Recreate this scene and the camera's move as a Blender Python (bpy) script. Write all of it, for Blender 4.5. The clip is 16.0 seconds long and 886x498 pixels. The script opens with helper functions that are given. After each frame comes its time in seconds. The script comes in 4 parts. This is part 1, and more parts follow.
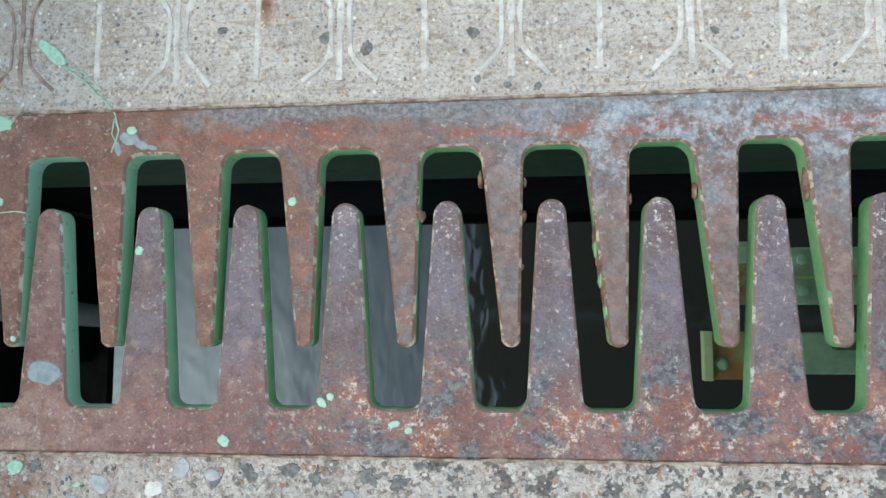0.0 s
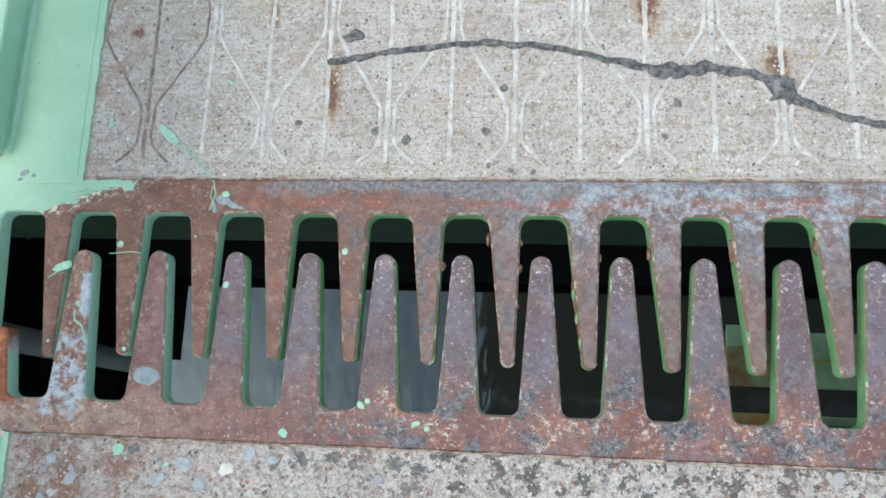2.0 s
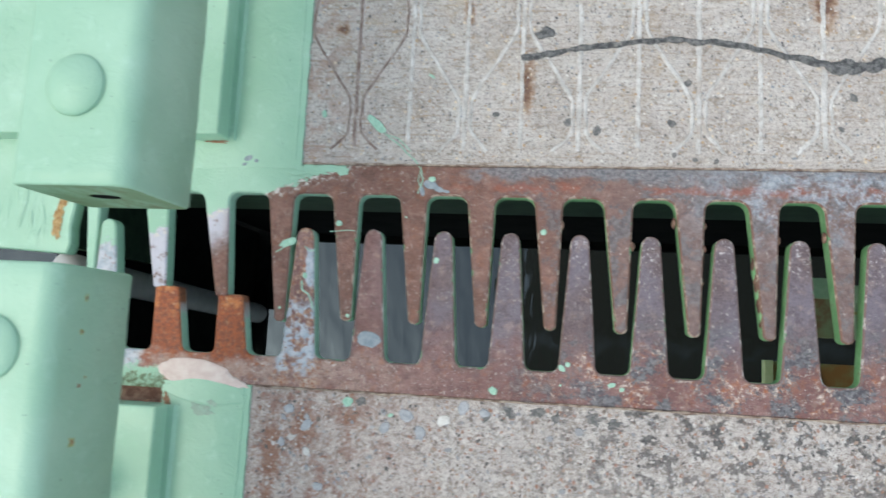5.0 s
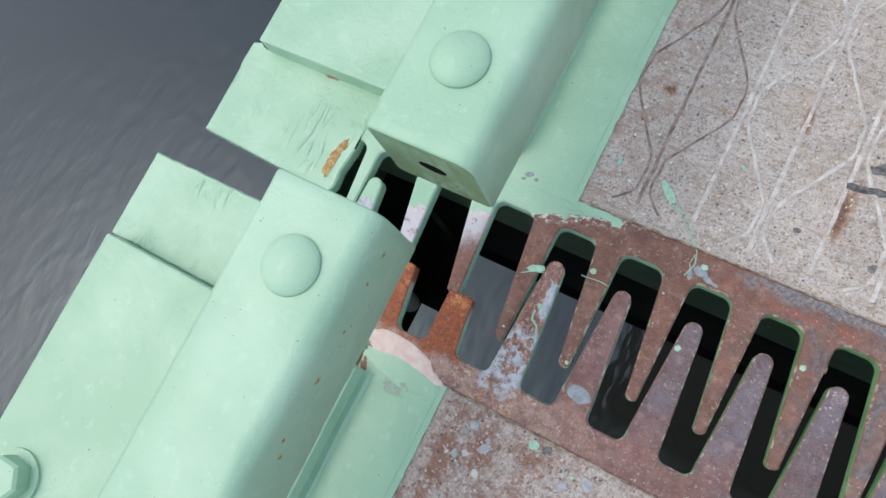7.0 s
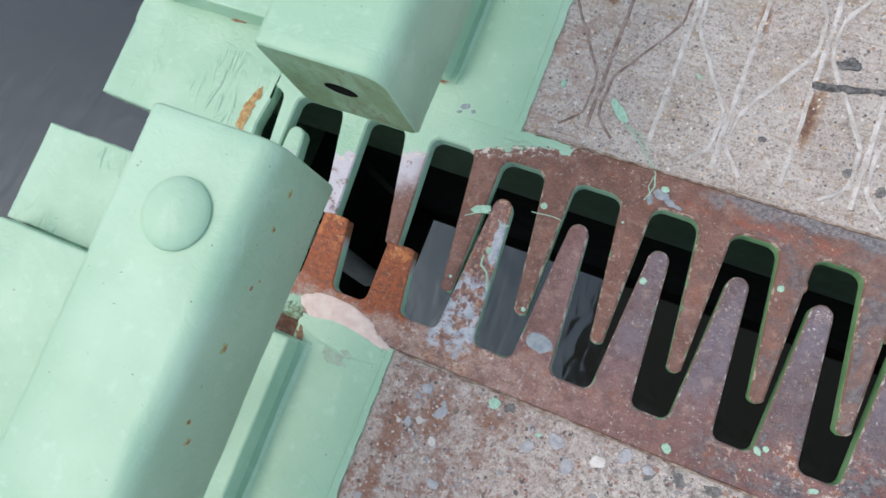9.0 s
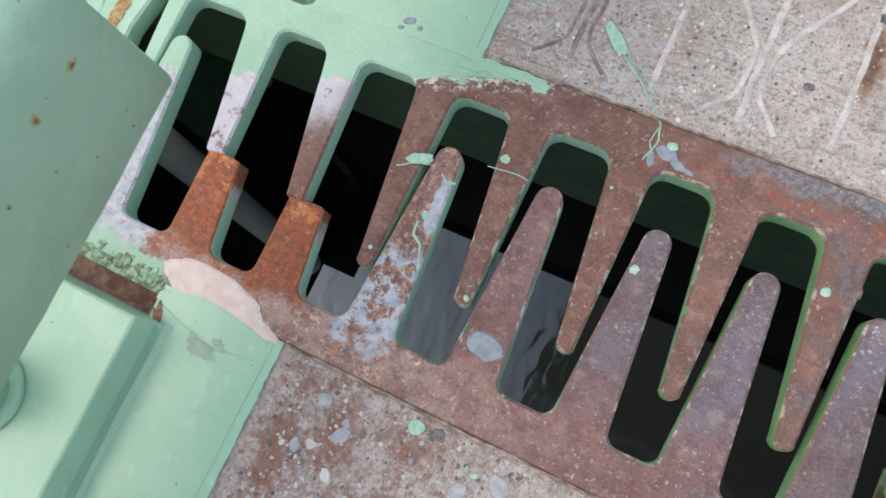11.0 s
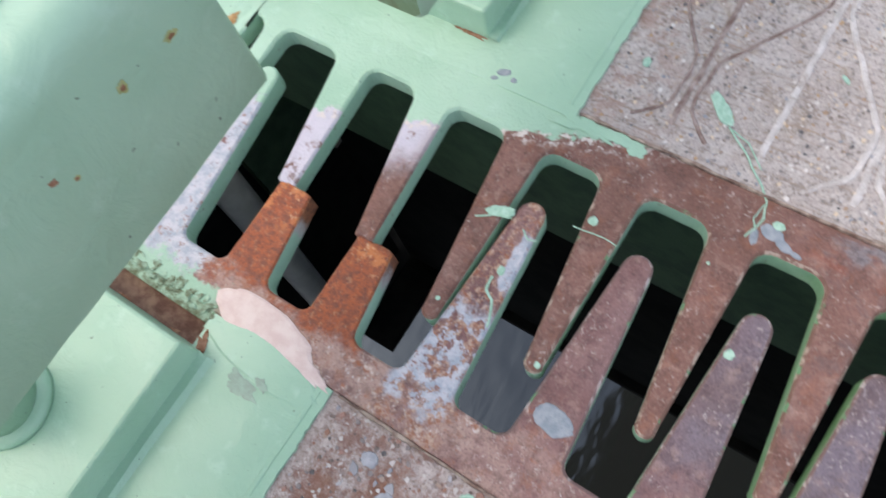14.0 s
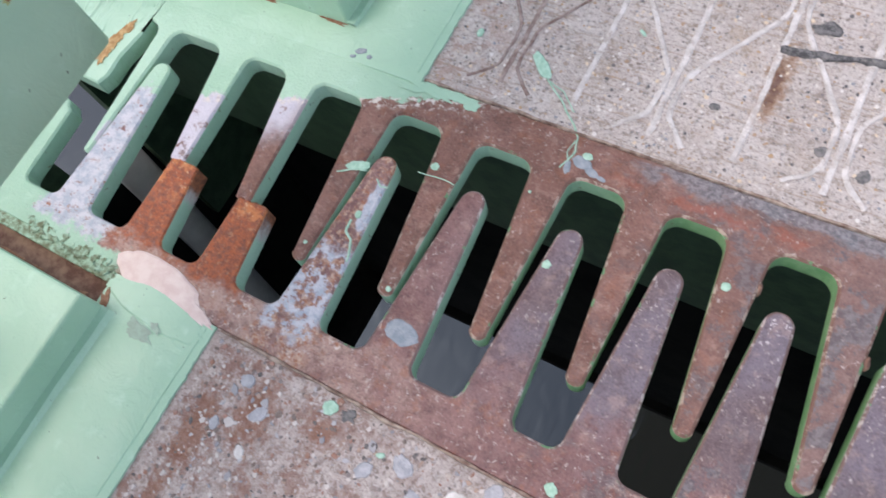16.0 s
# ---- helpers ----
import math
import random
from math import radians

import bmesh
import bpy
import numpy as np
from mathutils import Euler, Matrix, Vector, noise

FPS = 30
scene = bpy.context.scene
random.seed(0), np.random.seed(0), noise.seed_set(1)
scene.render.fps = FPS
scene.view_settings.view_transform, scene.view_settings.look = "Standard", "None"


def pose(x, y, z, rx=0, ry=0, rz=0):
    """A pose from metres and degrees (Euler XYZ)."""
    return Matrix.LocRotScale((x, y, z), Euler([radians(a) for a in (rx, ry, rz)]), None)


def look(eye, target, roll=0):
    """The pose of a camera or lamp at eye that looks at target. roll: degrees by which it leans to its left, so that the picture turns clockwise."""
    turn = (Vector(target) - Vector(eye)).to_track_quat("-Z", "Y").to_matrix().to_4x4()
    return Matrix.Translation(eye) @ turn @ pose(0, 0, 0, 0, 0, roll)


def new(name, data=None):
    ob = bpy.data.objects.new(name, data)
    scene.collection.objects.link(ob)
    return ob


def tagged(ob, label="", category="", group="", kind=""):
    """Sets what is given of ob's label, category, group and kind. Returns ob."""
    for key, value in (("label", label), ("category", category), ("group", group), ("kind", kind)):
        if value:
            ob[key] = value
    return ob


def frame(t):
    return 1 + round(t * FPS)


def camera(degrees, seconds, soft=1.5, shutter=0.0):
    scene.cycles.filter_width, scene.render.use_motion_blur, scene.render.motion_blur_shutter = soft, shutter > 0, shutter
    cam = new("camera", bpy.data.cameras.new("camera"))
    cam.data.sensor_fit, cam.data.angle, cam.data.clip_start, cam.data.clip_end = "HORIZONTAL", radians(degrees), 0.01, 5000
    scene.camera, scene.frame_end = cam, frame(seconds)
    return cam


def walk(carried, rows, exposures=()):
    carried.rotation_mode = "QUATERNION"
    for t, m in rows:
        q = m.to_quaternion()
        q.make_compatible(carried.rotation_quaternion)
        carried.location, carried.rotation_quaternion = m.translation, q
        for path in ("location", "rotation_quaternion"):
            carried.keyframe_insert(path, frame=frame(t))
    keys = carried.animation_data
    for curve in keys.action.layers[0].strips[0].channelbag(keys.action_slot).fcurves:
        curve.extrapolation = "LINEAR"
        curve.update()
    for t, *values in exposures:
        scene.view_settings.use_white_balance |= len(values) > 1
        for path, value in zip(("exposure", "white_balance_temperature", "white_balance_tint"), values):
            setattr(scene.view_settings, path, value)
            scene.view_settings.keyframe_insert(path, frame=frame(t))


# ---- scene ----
cam = camera(62.0, 16.0, shutter=0.35)
PATH = [  # seconds, place, turn
    (0, 0.4104, -0.0755, 0.5010, 5.43, 5.91, -0.17),
    (0.5, 0.4022, -0.0745, 0.5123, 4.88, 5.07, -0.36),
    (1, 0.4021, -0.0739, 0.5418, 6.34, 5.05, -0.76),
    (1.5, 0.4035, -0.0917, 0.5882, 7.17, 5.41, 0.29),
    (2, 0.4179, -0.1256, 0.6593, 11.87, 6.01, 2.07),
    (2.5, 0.4078, -0.1184, 0.6971, 11.73, 6.31, 0.58),
    (3, 0.4031, -0.1312, 0.6891, 14.03, 7.12, 0.94),
    (3.5, 0.4020, -0.1145, 0.6993, 11.90, 7.20, 1.20),
    (4, 0.3417, -0.1220, 0.7255, 10.62, 6.67, 2.53),
    (4.5, 0.3194, -0.1218, 0.7349, 9.83, 8.78, 3.91),
    (5, 0.2689, -0.1096, 0.7692, 7.49, 8.66, 2.89),
    (5.2, 0.2325, -0.1189, 0.7915, 9.06, 8.95, 9.80),
    (7.5, 0.1265, -0.1387, 0.7719, 14.80, 13.33, 27.98),
    (8, 0.1380, -0.1436, 0.7522, 13.25, 12.99, 24.15),
    (8.5, 0.1448, -0.1473, 0.7381, 11.94, 12.61, 22.24),
    (9, 0.1426, -0.1440, 0.6875, 11.92, 11.88, 22.00),
    (9.5, 0.1446, -0.1488, 0.6581, 12.00, 10.24, 22.41),
    (11.8, 0.1257, -0.1275, 0.4196, 14.62, 7.57, 26.22),
    (12, 0.1234, -0.1406, 0.4158, 15.17, 6.99, 25.72),
    (12.5, 0.1208, -0.1539, 0.4281, 15.52, 6.97, 25.61),
    (13, 0.1381, -0.1389, 0.4307, 15.16, 8.72, 26.02),
    (13.5, 0.1215, -0.1560, 0.4343, 15.92, 7.84, 25.97),
    (14, 0.1149, -0.1610, 0.4484, 21.36, 9.65, 32.79),
    (14.5, 0.1312, -0.1678, 0.4575, 25.34, 12.23, 36.25),
    (15, 0.1665, -0.1822, 0.4810, 26.42, 13.63, 33.56),
    (15.5, 0.2063, -0.1897, 0.4841, 25.01, 11.47, 30.20),
    (16, 0.2456, -0.1866, 0.4753, 23.38, 10.52, 28.58),
]
EXPOSURES = [(0, 0.60, 6200, -5), (2.0, 0.62, 6170, -2), (3.5, 0.59, 6200, -1), (5.0, 0.47, 6300, 0), (7.5, 0.41, 6430, 8), (9.5, 0.41, 6460, 8), (12.0, 0.62, 6630, 11), (14.0, 0.64, 6520, 14), (16.0, 0.64, 6470, 16)]
walk(cam, [(row[0], pose(*row[1:])) for row in PATH], EXPOSURES)

# ---- world, sun ----
world = bpy.data.worlds.new("sky")
scene.world = world
world.use_nodes = True
wn = world.node_tree.nodes
sky = wn.new("ShaderNodeTexSky")
sky.sky_type = "NISHITA"
sky.sun_disc = False
sky.sun_elevation, sky.sun_rotation = radians(60), radians(250)
sky.air_density, sky.dust_density, sky.ozone_density = 1.0, 4.0, 0.6
sky_bg = wn["Background"]
sky_bg.inputs["Strength"].default_value = 0.14
world.node_tree.links.new(sky.outputs["Color"], sky_bg.inputs["Color"])
sun = new("sun", bpy.data.lights.new("sun", "SUN"))
sun.data.energy, sun.data.angle, sun.data.color = 1.0, radians(168), (0.975, 0.985, 1.0)
sun.matrix_world = look((0.3, -0.1, 0.95), (0, 0, 0))


# ---- material helpers ----
class Nodes:
    """Short ways to add shader nodes to one material."""

    def __init__(self, name):
        self.mat = bpy.data.materials.new(name)
        self.mat.use_nodes = True
        self.n, self.l = self.mat.node_tree.nodes, self.mat.node_tree.links
        self.bsdf = self.n["Principled BSDF"]
        self.coord = self.n.new("ShaderNodeTexCoord").outputs["Object"]

    def put(self, socket, value):
        if isinstance(value, bpy.types.NodeSocket):
            self.l.new(value, socket)
        elif isinstance(value, tuple) and len(value) == 3 and socket.type == "RGBA":
            socket.default_value = (*value, 1)
        else:
            socket.default_value = value

    def stretch(self, x=1.0, y=1.0, z=1.0, move=(0, 0, 0)):
        m = self.n.new("ShaderNodeMapping")
        self.l.new(self.coord, m.inputs["Vector"])
        m.inputs["Scale"].default_value = (x, y, z)
        m.inputs["Location"].default_value = move
        return m.outputs["Vector"]

    def noise(self, scale, detail=4.0, rough=0.55, vec=None, warp=0.0):
        t = self.n.new("ShaderNodeTexNoise")
        self.l.new(vec or self.coord, t.inputs["Vector"])
        self.put(t.inputs["Scale"], scale), self.put(t.inputs["Detail"], detail), self.put(t.inputs["Roughness"], rough)
        self.put(t.inputs["Distortion"], warp)
        return t.outputs["Fac"]

    def cells(self, scale, feature="F1", vec=None, out="Distance", rand=1.0):
        t = self.n.new("ShaderNodeTexVoronoi")
        t.feature = feature
        self.l.new(vec or self.coord, t.inputs["Vector"])
        self.put(t.inputs["Scale"], scale), self.put(t.inputs["Randomness"], rand)
        return t.outputs[out]

    def math(self, op, a, b=0.0, clamp=False):
        t = self.n.new("ShaderNodeMath")
        t.operation, t.use_clamp = op, clamp
        self.put(t.inputs[0], a), self.put(t.inputs[1], b)
        return t.outputs[0]

    def step(self, value, lo, hi, a=0.0, b=1.0):
        t = self.n.new("ShaderNodeMapRange")
        t.interpolation_type = "SMOOTHSTEP"
        for key, v in zip(("Value", "From Min", "From Max", "To Min", "To Max"), (value, lo, hi, a, b)):
            self.put(t.inputs[key], v)
        return t.outputs["Result"]

    def mix(self, fac, a, b, kind="MIX"):
        t = self.n.new("ShaderNodeMix")
        t.data_type, t.blend_type = "RGBA", kind
        self.put(t.inputs[0], fac), self.put(t.inputs[6], a), self.put(t.inputs[7], b)
        return t.outputs[2]

    def axis(self, name):
        t = self.n.new("ShaderNodeSeparateXYZ")
        self.l.new(self.coord, t.inputs[0])
        return t.outputs[name]

    def gray(self, colour):
        t = self.n.new("ShaderNodeSeparateColor")
        self.l.new(colour, t.inputs[0])
        return t.outputs[0]

    def bump(self, height, strength=0.4, distance=0.001, after=None):
        t = self.n.new("ShaderNodeBump")
        self.put(t.inputs["Height"], height), self.put(t.inputs["Strength"], strength), self.put(t.inputs["Distance"], distance)
        if after:
            self.l.new(after, t.inputs["Normal"])
        return t.outputs["Normal"]

    def done(self, colour, rough=0.7, normal=None, metal=0.0, spec=0.5):
        self.put(self.bsdf.inputs["Base Color"], colour), self.put(self.bsdf.inputs["Roughness"], rough)
        self.put(self.bsdf.inputs["Metallic"], metal), self.put(self.bsdf.inputs["Specular IOR Level"], spec)
        if normal:
            self.l.new(normal, self.bsdf.inputs["Normal"])
        return self.mat


MINT, MINT_DARK = (0.370, 0.562, 0.424), (0.292, 0.484, 0.346)


def paint_colour(k):
    """Mint paint with soft mottling, chalking and grime specks."""
    broad = k.noise(9, 3, 0.5)
    c = k.mix(k.step(broad, 0.35, 0.7), MINT_DARK, MINT)
    c = k.mix(k.step(k.noise(60, 4, 0.6), 0.55, 0.75, 0, 0.35), c, (0.46, 0.66, 0.54))
    c = k.mix(k.step(k.noise(210, 2, 0.5), 0.73, 0.78, 0, 0.75), c, (0.10, 0.13, 0.10))
    return c


def mint_paint(name, wrinkle=1.0, rust=0.0, sag=0.0):
    k = Nodes(name)
    c = paint_colour(k)
    if rust:
        spots = k.step(k.noise(34, 2, 0.4, k.stretch(1, 1, 1, (3.1, 0.4, 0))), 0.80 - rust, 0.86 - rust)
        c = k.mix(spots, c, k.mix(k.noise(300), (0.30, 0.15, 0.03), (0.20, 0.07, 0.02)))
    h = k.math("ADD", k.math("MULTIPLY", k.noise(38, 4, 0.6, warp=0.8), 1.0), k.math("MULTIPLY", k.noise(240, 3, 0.6), 0.18))
    if sag:
        h = k.math("ADD", h, k.math("MULTIPLY", k.noise(17, 4, 0.55, k.stretch(1, 0.14, 1), 0.5), sag))
    if wrinkle > 1.5:
        h = k.math("MULTIPLY", h, 0.28)
        ridge = k.noise(62, 3, 0.5, k.stretch(1.0, 0.30, 1), 0.9)
        cluster = k.step(k.noise(13, 2, 0.5, k.stretch(1, 1, 1, (4, 4, 4))), 0.50, 0.64)
        h = k.math("ADD", h, k.math("MULTIPLY", k.math("MULTIPLY", k.step(ridge, 0.42, 0.64), cluster), 0.5))
    return k.done(c, k.step(k.noise(30), 0.3, 0.7, 0.36, 0.52), k.bump(h, min(0.5 * wrinkle, 1.0), 0.004), spec=0.5)


def steel(name, base, second, flake=0.5, stain=0.5, orange=0.3, green=False, blue=False, primer=0.0, low=False):
    """Worn bridge steel: thin rust, old paint flakes and dark stains."""
    k = Nodes(name)
    x, y = k.axis("X"), k.axis("Y")
    broad = k.noise(17, 6, 0.62)
    c = k.mix(k.step(broad, 0.40, 0.60), base, second)
    if low:
        rub = k.math("ADD", y, k.math("MULTIPLY", k.math("SUBTRACT", k.noise(26, 5, 0.65), 0.5), 0.10))
        rub = k.math("MULTIPLY", k.step(rub, -0.135, -0.085), k.step(k.math("ADD", x, k.math("MULTIPLY", broad, 0.1)), 0.11, 0.22))
        c = k.mix(rub, c, k.mix(k.step(k.noise(12, 4, 0.6), 0.4, 0.6), (0.136, 0.098, 0.104), (0.158, 0.132, 0.158)))
    if low:
        dust = k.math("MULTIPLY", k.step(x, 0.16, 0.02), k.step(k.math("ADD", y, k.math("MULTIPLY", broad, 0.03)), -0.105, -0.120))
        c = k.mix(k.math("MULTIPLY", dust, k.step(k.noise(44, 6, 0.75, k.stretch(1, 1, 1, (8, 8, 1))), 0.40, 0.58, 0.15, 0.75)), c, (0.45, 0.31, 0.25))
    mid = k.noise(85, 6, 0.72)
    c = k.mix(k.step(mid, 0.46, 0.64, 0, 0.6), c, k.mix(0.62, c, (0.05, 0.028, 0.025)))
    c = k.mix(k.step(k.noise(70, 6, 0.7, k.stretch(1, 1, 1, (7, 1, 0))), 0.52, 0.66, 0, 0.55), c, k.mix(0.5, c, (0.48, 0.34, 0.28)))
    grain = k.noise(520, 4, 0.75)
    c = k.mix(k.step(grain, 0.34, 0.48, 0.68, 0.0), c, k.mix(0.6, c, (0.03, 0.02, 0.02)))
    c = k.mix(k.step(grain, 0.56, 0.68, 0.0, 0.52), c, k.mix(0.4, c, (0.55, 0.45, 0.40)))
    rusty = k.step(k.noise(55, 6, 0.72, k.stretch(1, 1, 1, (5, 2, 0))), 0.53, 0.62)
    if low:
        rusty = k.math("MULTIPLY", rusty, k.step(y, -0.085, -0.125))
    c = k.mix(k.math("MULTIPLY", rusty, orange), c, k.mix(k.noise(240, 3), (0.20, 0.065, 0.028), (0.38, 0.14, 0.05)))
    pits = k.cells(430, "F1")
    c = k.mix(k.step(pits, 0.10, 0.22, 0.55, 0.0), c, (0.05, 0.028, 0.024))
    if stain:
        dark = k.math("MULTIPLY", k.step(k.noise(30, 7, 0.76, k.stretch(1, 1, 1, (1.7, 7, 0))), 0.495, 0.55), stain)
        dark = k.math("MULTIPLY", dark, k.step(x, 0.12, 0.34))
        if low:
            dark = k.math("MULTIPLY", dark, k.step(y, -0.06, -0.115))
        c = k.mix(dark, c, k.mix(k.step(k.noise(170, 4, 0.7), 0.4, 0.6), (0.055, 0.055, 0.065), (0.17, 0.17, 0.18)))
    if blue:
        near = k.math("MULTIPLY", k.step(x, 0.36, 0.47), k.step(y, -0.03, 0.05))
        c = k.mix(k.step(x, 0.20, 0.42, 0.0, 0.55), c, k.mix(k.step(k.noise(120, 5, 0.7), 0.4, 0.6), (0.120, 0.098, 0.098), (0.215, 0.178, 0.172)))
        wave = k.math("ADD", y, k.math("MULTIPLY", k.math("SUBTRACT", k.noise(40, 6, 0.75), 0.5), 0.03))
        band = k.math("MULTIPLY", k.step(x, 0.13, 0.19), k.step(k.noise(30, 5, 0.7, k.stretch(0.5, 1, 1, (3, 3, 0))), 0.42, 0.52))
        c = k.mix(k.math("MULTIPLY", k.math("MULTIPLY", band, k.step(wave, 0.058, 0.066)), 0.75), c, k.mix(k.step(k.noise(220, 5, 0.75), 0.4, 0.6), (0.10, 0.105, 0.12), (0.25, 0.25, 0.26)))
        c = k.mix(k.math("MULTIPLY", k.math("MULTIPLY", band, k.step(k.math("ABSOLUTE", k.math("SUBTRACT", wave, 0.054)), 0.005, 0.002)), 0.5), c, (0.30, 0.085, 0.045))
        patch = k.math("MULTIPLY", k.step(k.noise(46, 8, 0.8, k.stretch(1, 1, 1, (0.3, 1.1, 0))), 0.455, 0.555), near)
        patch = k.math("MULTIPLY", patch, k.step(k.math("ADD", y, k.math("MULTIPLY", k.noise(50, 5, 0.7), 0.02)), 0.092, 0.080))
        c = k.mix(k.math("MULTIPLY", patch, 0.66), c, k.mix(k.step(k.noise(200, 5, 0.75), 0.4, 0.6), (0.22, 0.26, 0.31), (0.47, 0.50, 0.54)))
    if primer:
        c = k.mix(k.step(k.noise(40, 6, 0.7, k.stretch(1, 1, 1, (9, 4, 0))), 0.62 - 0.25 * primer, 0.65 - 0.25 * primer), c,
                  k.mix(k.noise(90), (0.42, 0.44, 0.50), (0.56, 0.55, 0.60)))
    area = k.step(k.noise(26, 4, 0.65, k.stretch(1, 1, 1, (2, 8, 1))), 0.44, 0.56)
    if low:
        area = k.math("MAXIMUM", area, k.math("MULTIPLY", k.step(y, -0.128, -0.140), k.step(k.noise(40, 3, 0.6), 0.38, 0.5)))
    chips = k.math("MULTIPLY", k.step(k.noise(210, 6, 0.8), 0.575, 0.61), area)
    if low:
        warm = k.math("MULTIPLY", k.step(k.noise(33, 6, 0.75, k.stretch(1, 1, 1, (3, 5, 2))), 0.50, 0.58), k.math("MULTIPLY", k.math("MAXIMUM", k.step(x, 0.20, 0.30), k.step(x, 0.13, 0.03)), k.step(y, -0.095, -0.12)))
        c = k.mix(k.math("MULTIPLY", warm, k.step(k.noise(190, 6, 0.8, k.stretch(1, 1, 1, (1, 5, 2))), 0.46, 0.56)), c, k.mix(k.step(k.noise(120, 4, 0.7), 0.45, 0.55), (0.29, 0.105, 0.05), (0.56, 0.47, 0.40)))
    c = k.mix(k.math("MULTIPLY", chips, flake), c, k.mix(k.noise(60), (0.42, 0.36, 0.31), (0.68, 0.64, 0.60)))
    if low:
        wander = k.math("SUBTRACT", k.noise(48, 7, 0.75, k.stretch(1, 1, 1, (4, 6, 0))), 0.5)
        pale = k.mix(k.step(k.noise(110, 5, 0.7), 0.4, 0.6), (0.33, 0.375, 0.43), (0.49, 0.50, 0.53))
        foot = k.math("MULTIPLY", k.step(k.math("ABSOLUTE", k.math("ADD", x, 0.008)), 0.026, 0.018), k.step(k.math("ADD", y, k.math("MULTIPLY", wander, 0.06)), -0.066, -0.080))
        foot = k.math("MULTIPLY", foot, k.math("MULTIPLY", k.step(wander, -0.035, 0.0), k.step(k.math("ADD", y, k.math("MULTIPLY", wander, 0.05)), -0.155, -0.143)))
        tip = k.math("MULTIPLY", k.step(k.math("ABSOLUTE", k.math("SUBTRACT", k.math("ADD", x, k.math("MULTIPLY", wander, 0.02)), 0.0025)), 0.0080, 0.0060), k.step(k.math("ABSOLUTE", k.math("ADD", y, k.math("ADD", 0.038, k.math("MULTIPLY", wander, 0.03)))), 0.024, 0.019))
        end = k.step(k.math("ADD", x, k.math("MULTIPLY", wander, 0.06)), -0.184, -0.194)
        end = k.math("MULTIPLY", end, k.step(k.noise(60, 6, 0.75), 0.36, 0.42))
        pale = k.mix(k.step(k.noise(130, 6, 0.8, k.stretch(1, 1, 1, (2, 2, 9))), 0.555, 0.625, 0, 0.85), pale, (0.24, 0.105, 0.06))
        freckle = k.math("MULTIPLY", k.step(k.math("ABSOLUTE", k.math("ADD", x, 0.006)), 0.030, 0.022), k.step(k.noise(120, 6, 0.8, k.stretch(1, 1, 1, (7, 3, 5))), 0.47, 0.56, 0, 0.8))
        c = k.mix(freckle, c, k.mix(k.step(k.noise(210, 5, 0.75), 0.42, 0.58), (0.28, 0.10, 0.045), (0.50, 0.36, 0.26)))
        c = k.mix(k.math("MAXIMUM", k.math("MAXIMUM", foot, tip), end), c, pale)
        snapped = k.math("MULTIPLY", k.step(k.math("ABSOLUTE", k.math("ADD", k.math("ADD", x, 0.118), k.math("MULTIPLY", wander, 0.04))), 0.070, 0.062), k.step(k.math("ADD", y, k.math("MULTIPLY", wander, 0.07)), -0.150, -0.132))
        hot = k.mix(k.step(k.noise(170, 6, 0.8), 0.38, 0.60), (0.15, 0.044, 0.022), (0.33, 0.086, 0.026))
        hot = k.mix(k.math("MULTIPLY", k.step(k.noise(70, 5, 0.7, k.stretch(1, 1, 1, (6, 3, 0))), 0.5, 0.6), k.step(y, -0.105, -0.085)), hot, (0.46, 0.16, 0.05))
        hot = k.mix(k.step(pits, 0.12, 0.26, 0.7, 0.0), hot, (0.05, 0.02, 0.015))
        hot = k.mix(k.math("MULTIPLY", k.step(k.noise(150, 6, 0.8, k.stretch(1, 1, 1, (3, 7, 1))), 0.56, 0.61), k.step(y, -0.10, -0.08, 0.25, 0.9)), hot, (0.56, 0.36, 0.20))
        c = k.mix(snapped, c, hot)
        fresh = k.math("MAXIMUM", k.step(k.math("ADD", x, k.math("MULTIPLY", wander, 0.06)), -0.262, -0.268), k.math("MULTIPLY", k.step(k.math("ADD", y, k.math("MULTIPLY", wander, 0.08)), -0.022, -0.016), k.step(x, -0.19, -0.20)))
        fresh = k.math("MAXIMUM", fresh, k.math("MULTIPLY", k.step(k.math("ADD", y, k.math("MULTIPLY", wander, 0.05)), -0.149, -0.155), k.step(x, -0.15, -0.17)))
        tips = k.math("MULTIPLY", k.step(k.math("ADD", y, k.math("MULTIPLY", wander, 0.05)), -0.045, -0.005), k.step(x, 0.10, 0.30))
        c = k.mix(k.math("MULTIPLY", tips, k.step(k.noise(190, 5, 0.75, k.stretch(1, 1, 1, (2, 9, 4))), 0.56, 0.62, 0, 0.85)), c, (0.60, 0.56, 0.55))
        c = k.mix(fresh, c, paint_colour(k))
    if green:
        edge = k.math("SUBTRACT", k.math("SUBTRACT", y, k.math("MULTIPLY", x, 0.36)), 0.063)
        edge = k.math("ADD", edge, k.math("MULTIPLY", k.math("SUBTRACT", k.noise(70, 6, 0.7), 0.5), 0.035))
        lav = k.math("MAXIMUM", k.math("MULTIPLY", k.step(edge, -0.055, -0.02), k.step(x, -0.085, -0.11)), k.step(x, -0.145, -0.16))
        c = k.mix(k.math("MULTIPLY", lav, k.step(k.noise(60, 6, 0.7), 0.35, 0.45)), c, k.mix(k.noise(90), (0.42, 0.42, 0.48), (0.58, 0.55, 0.60)))
        c = k.mix(k.math("MULTIPLY", k.step(edge, -0.012, -0.001), k.step(k.noise(150, 5, 0.7), 0.5, 0.56)), c, (0.60, 0.55, 0.50))
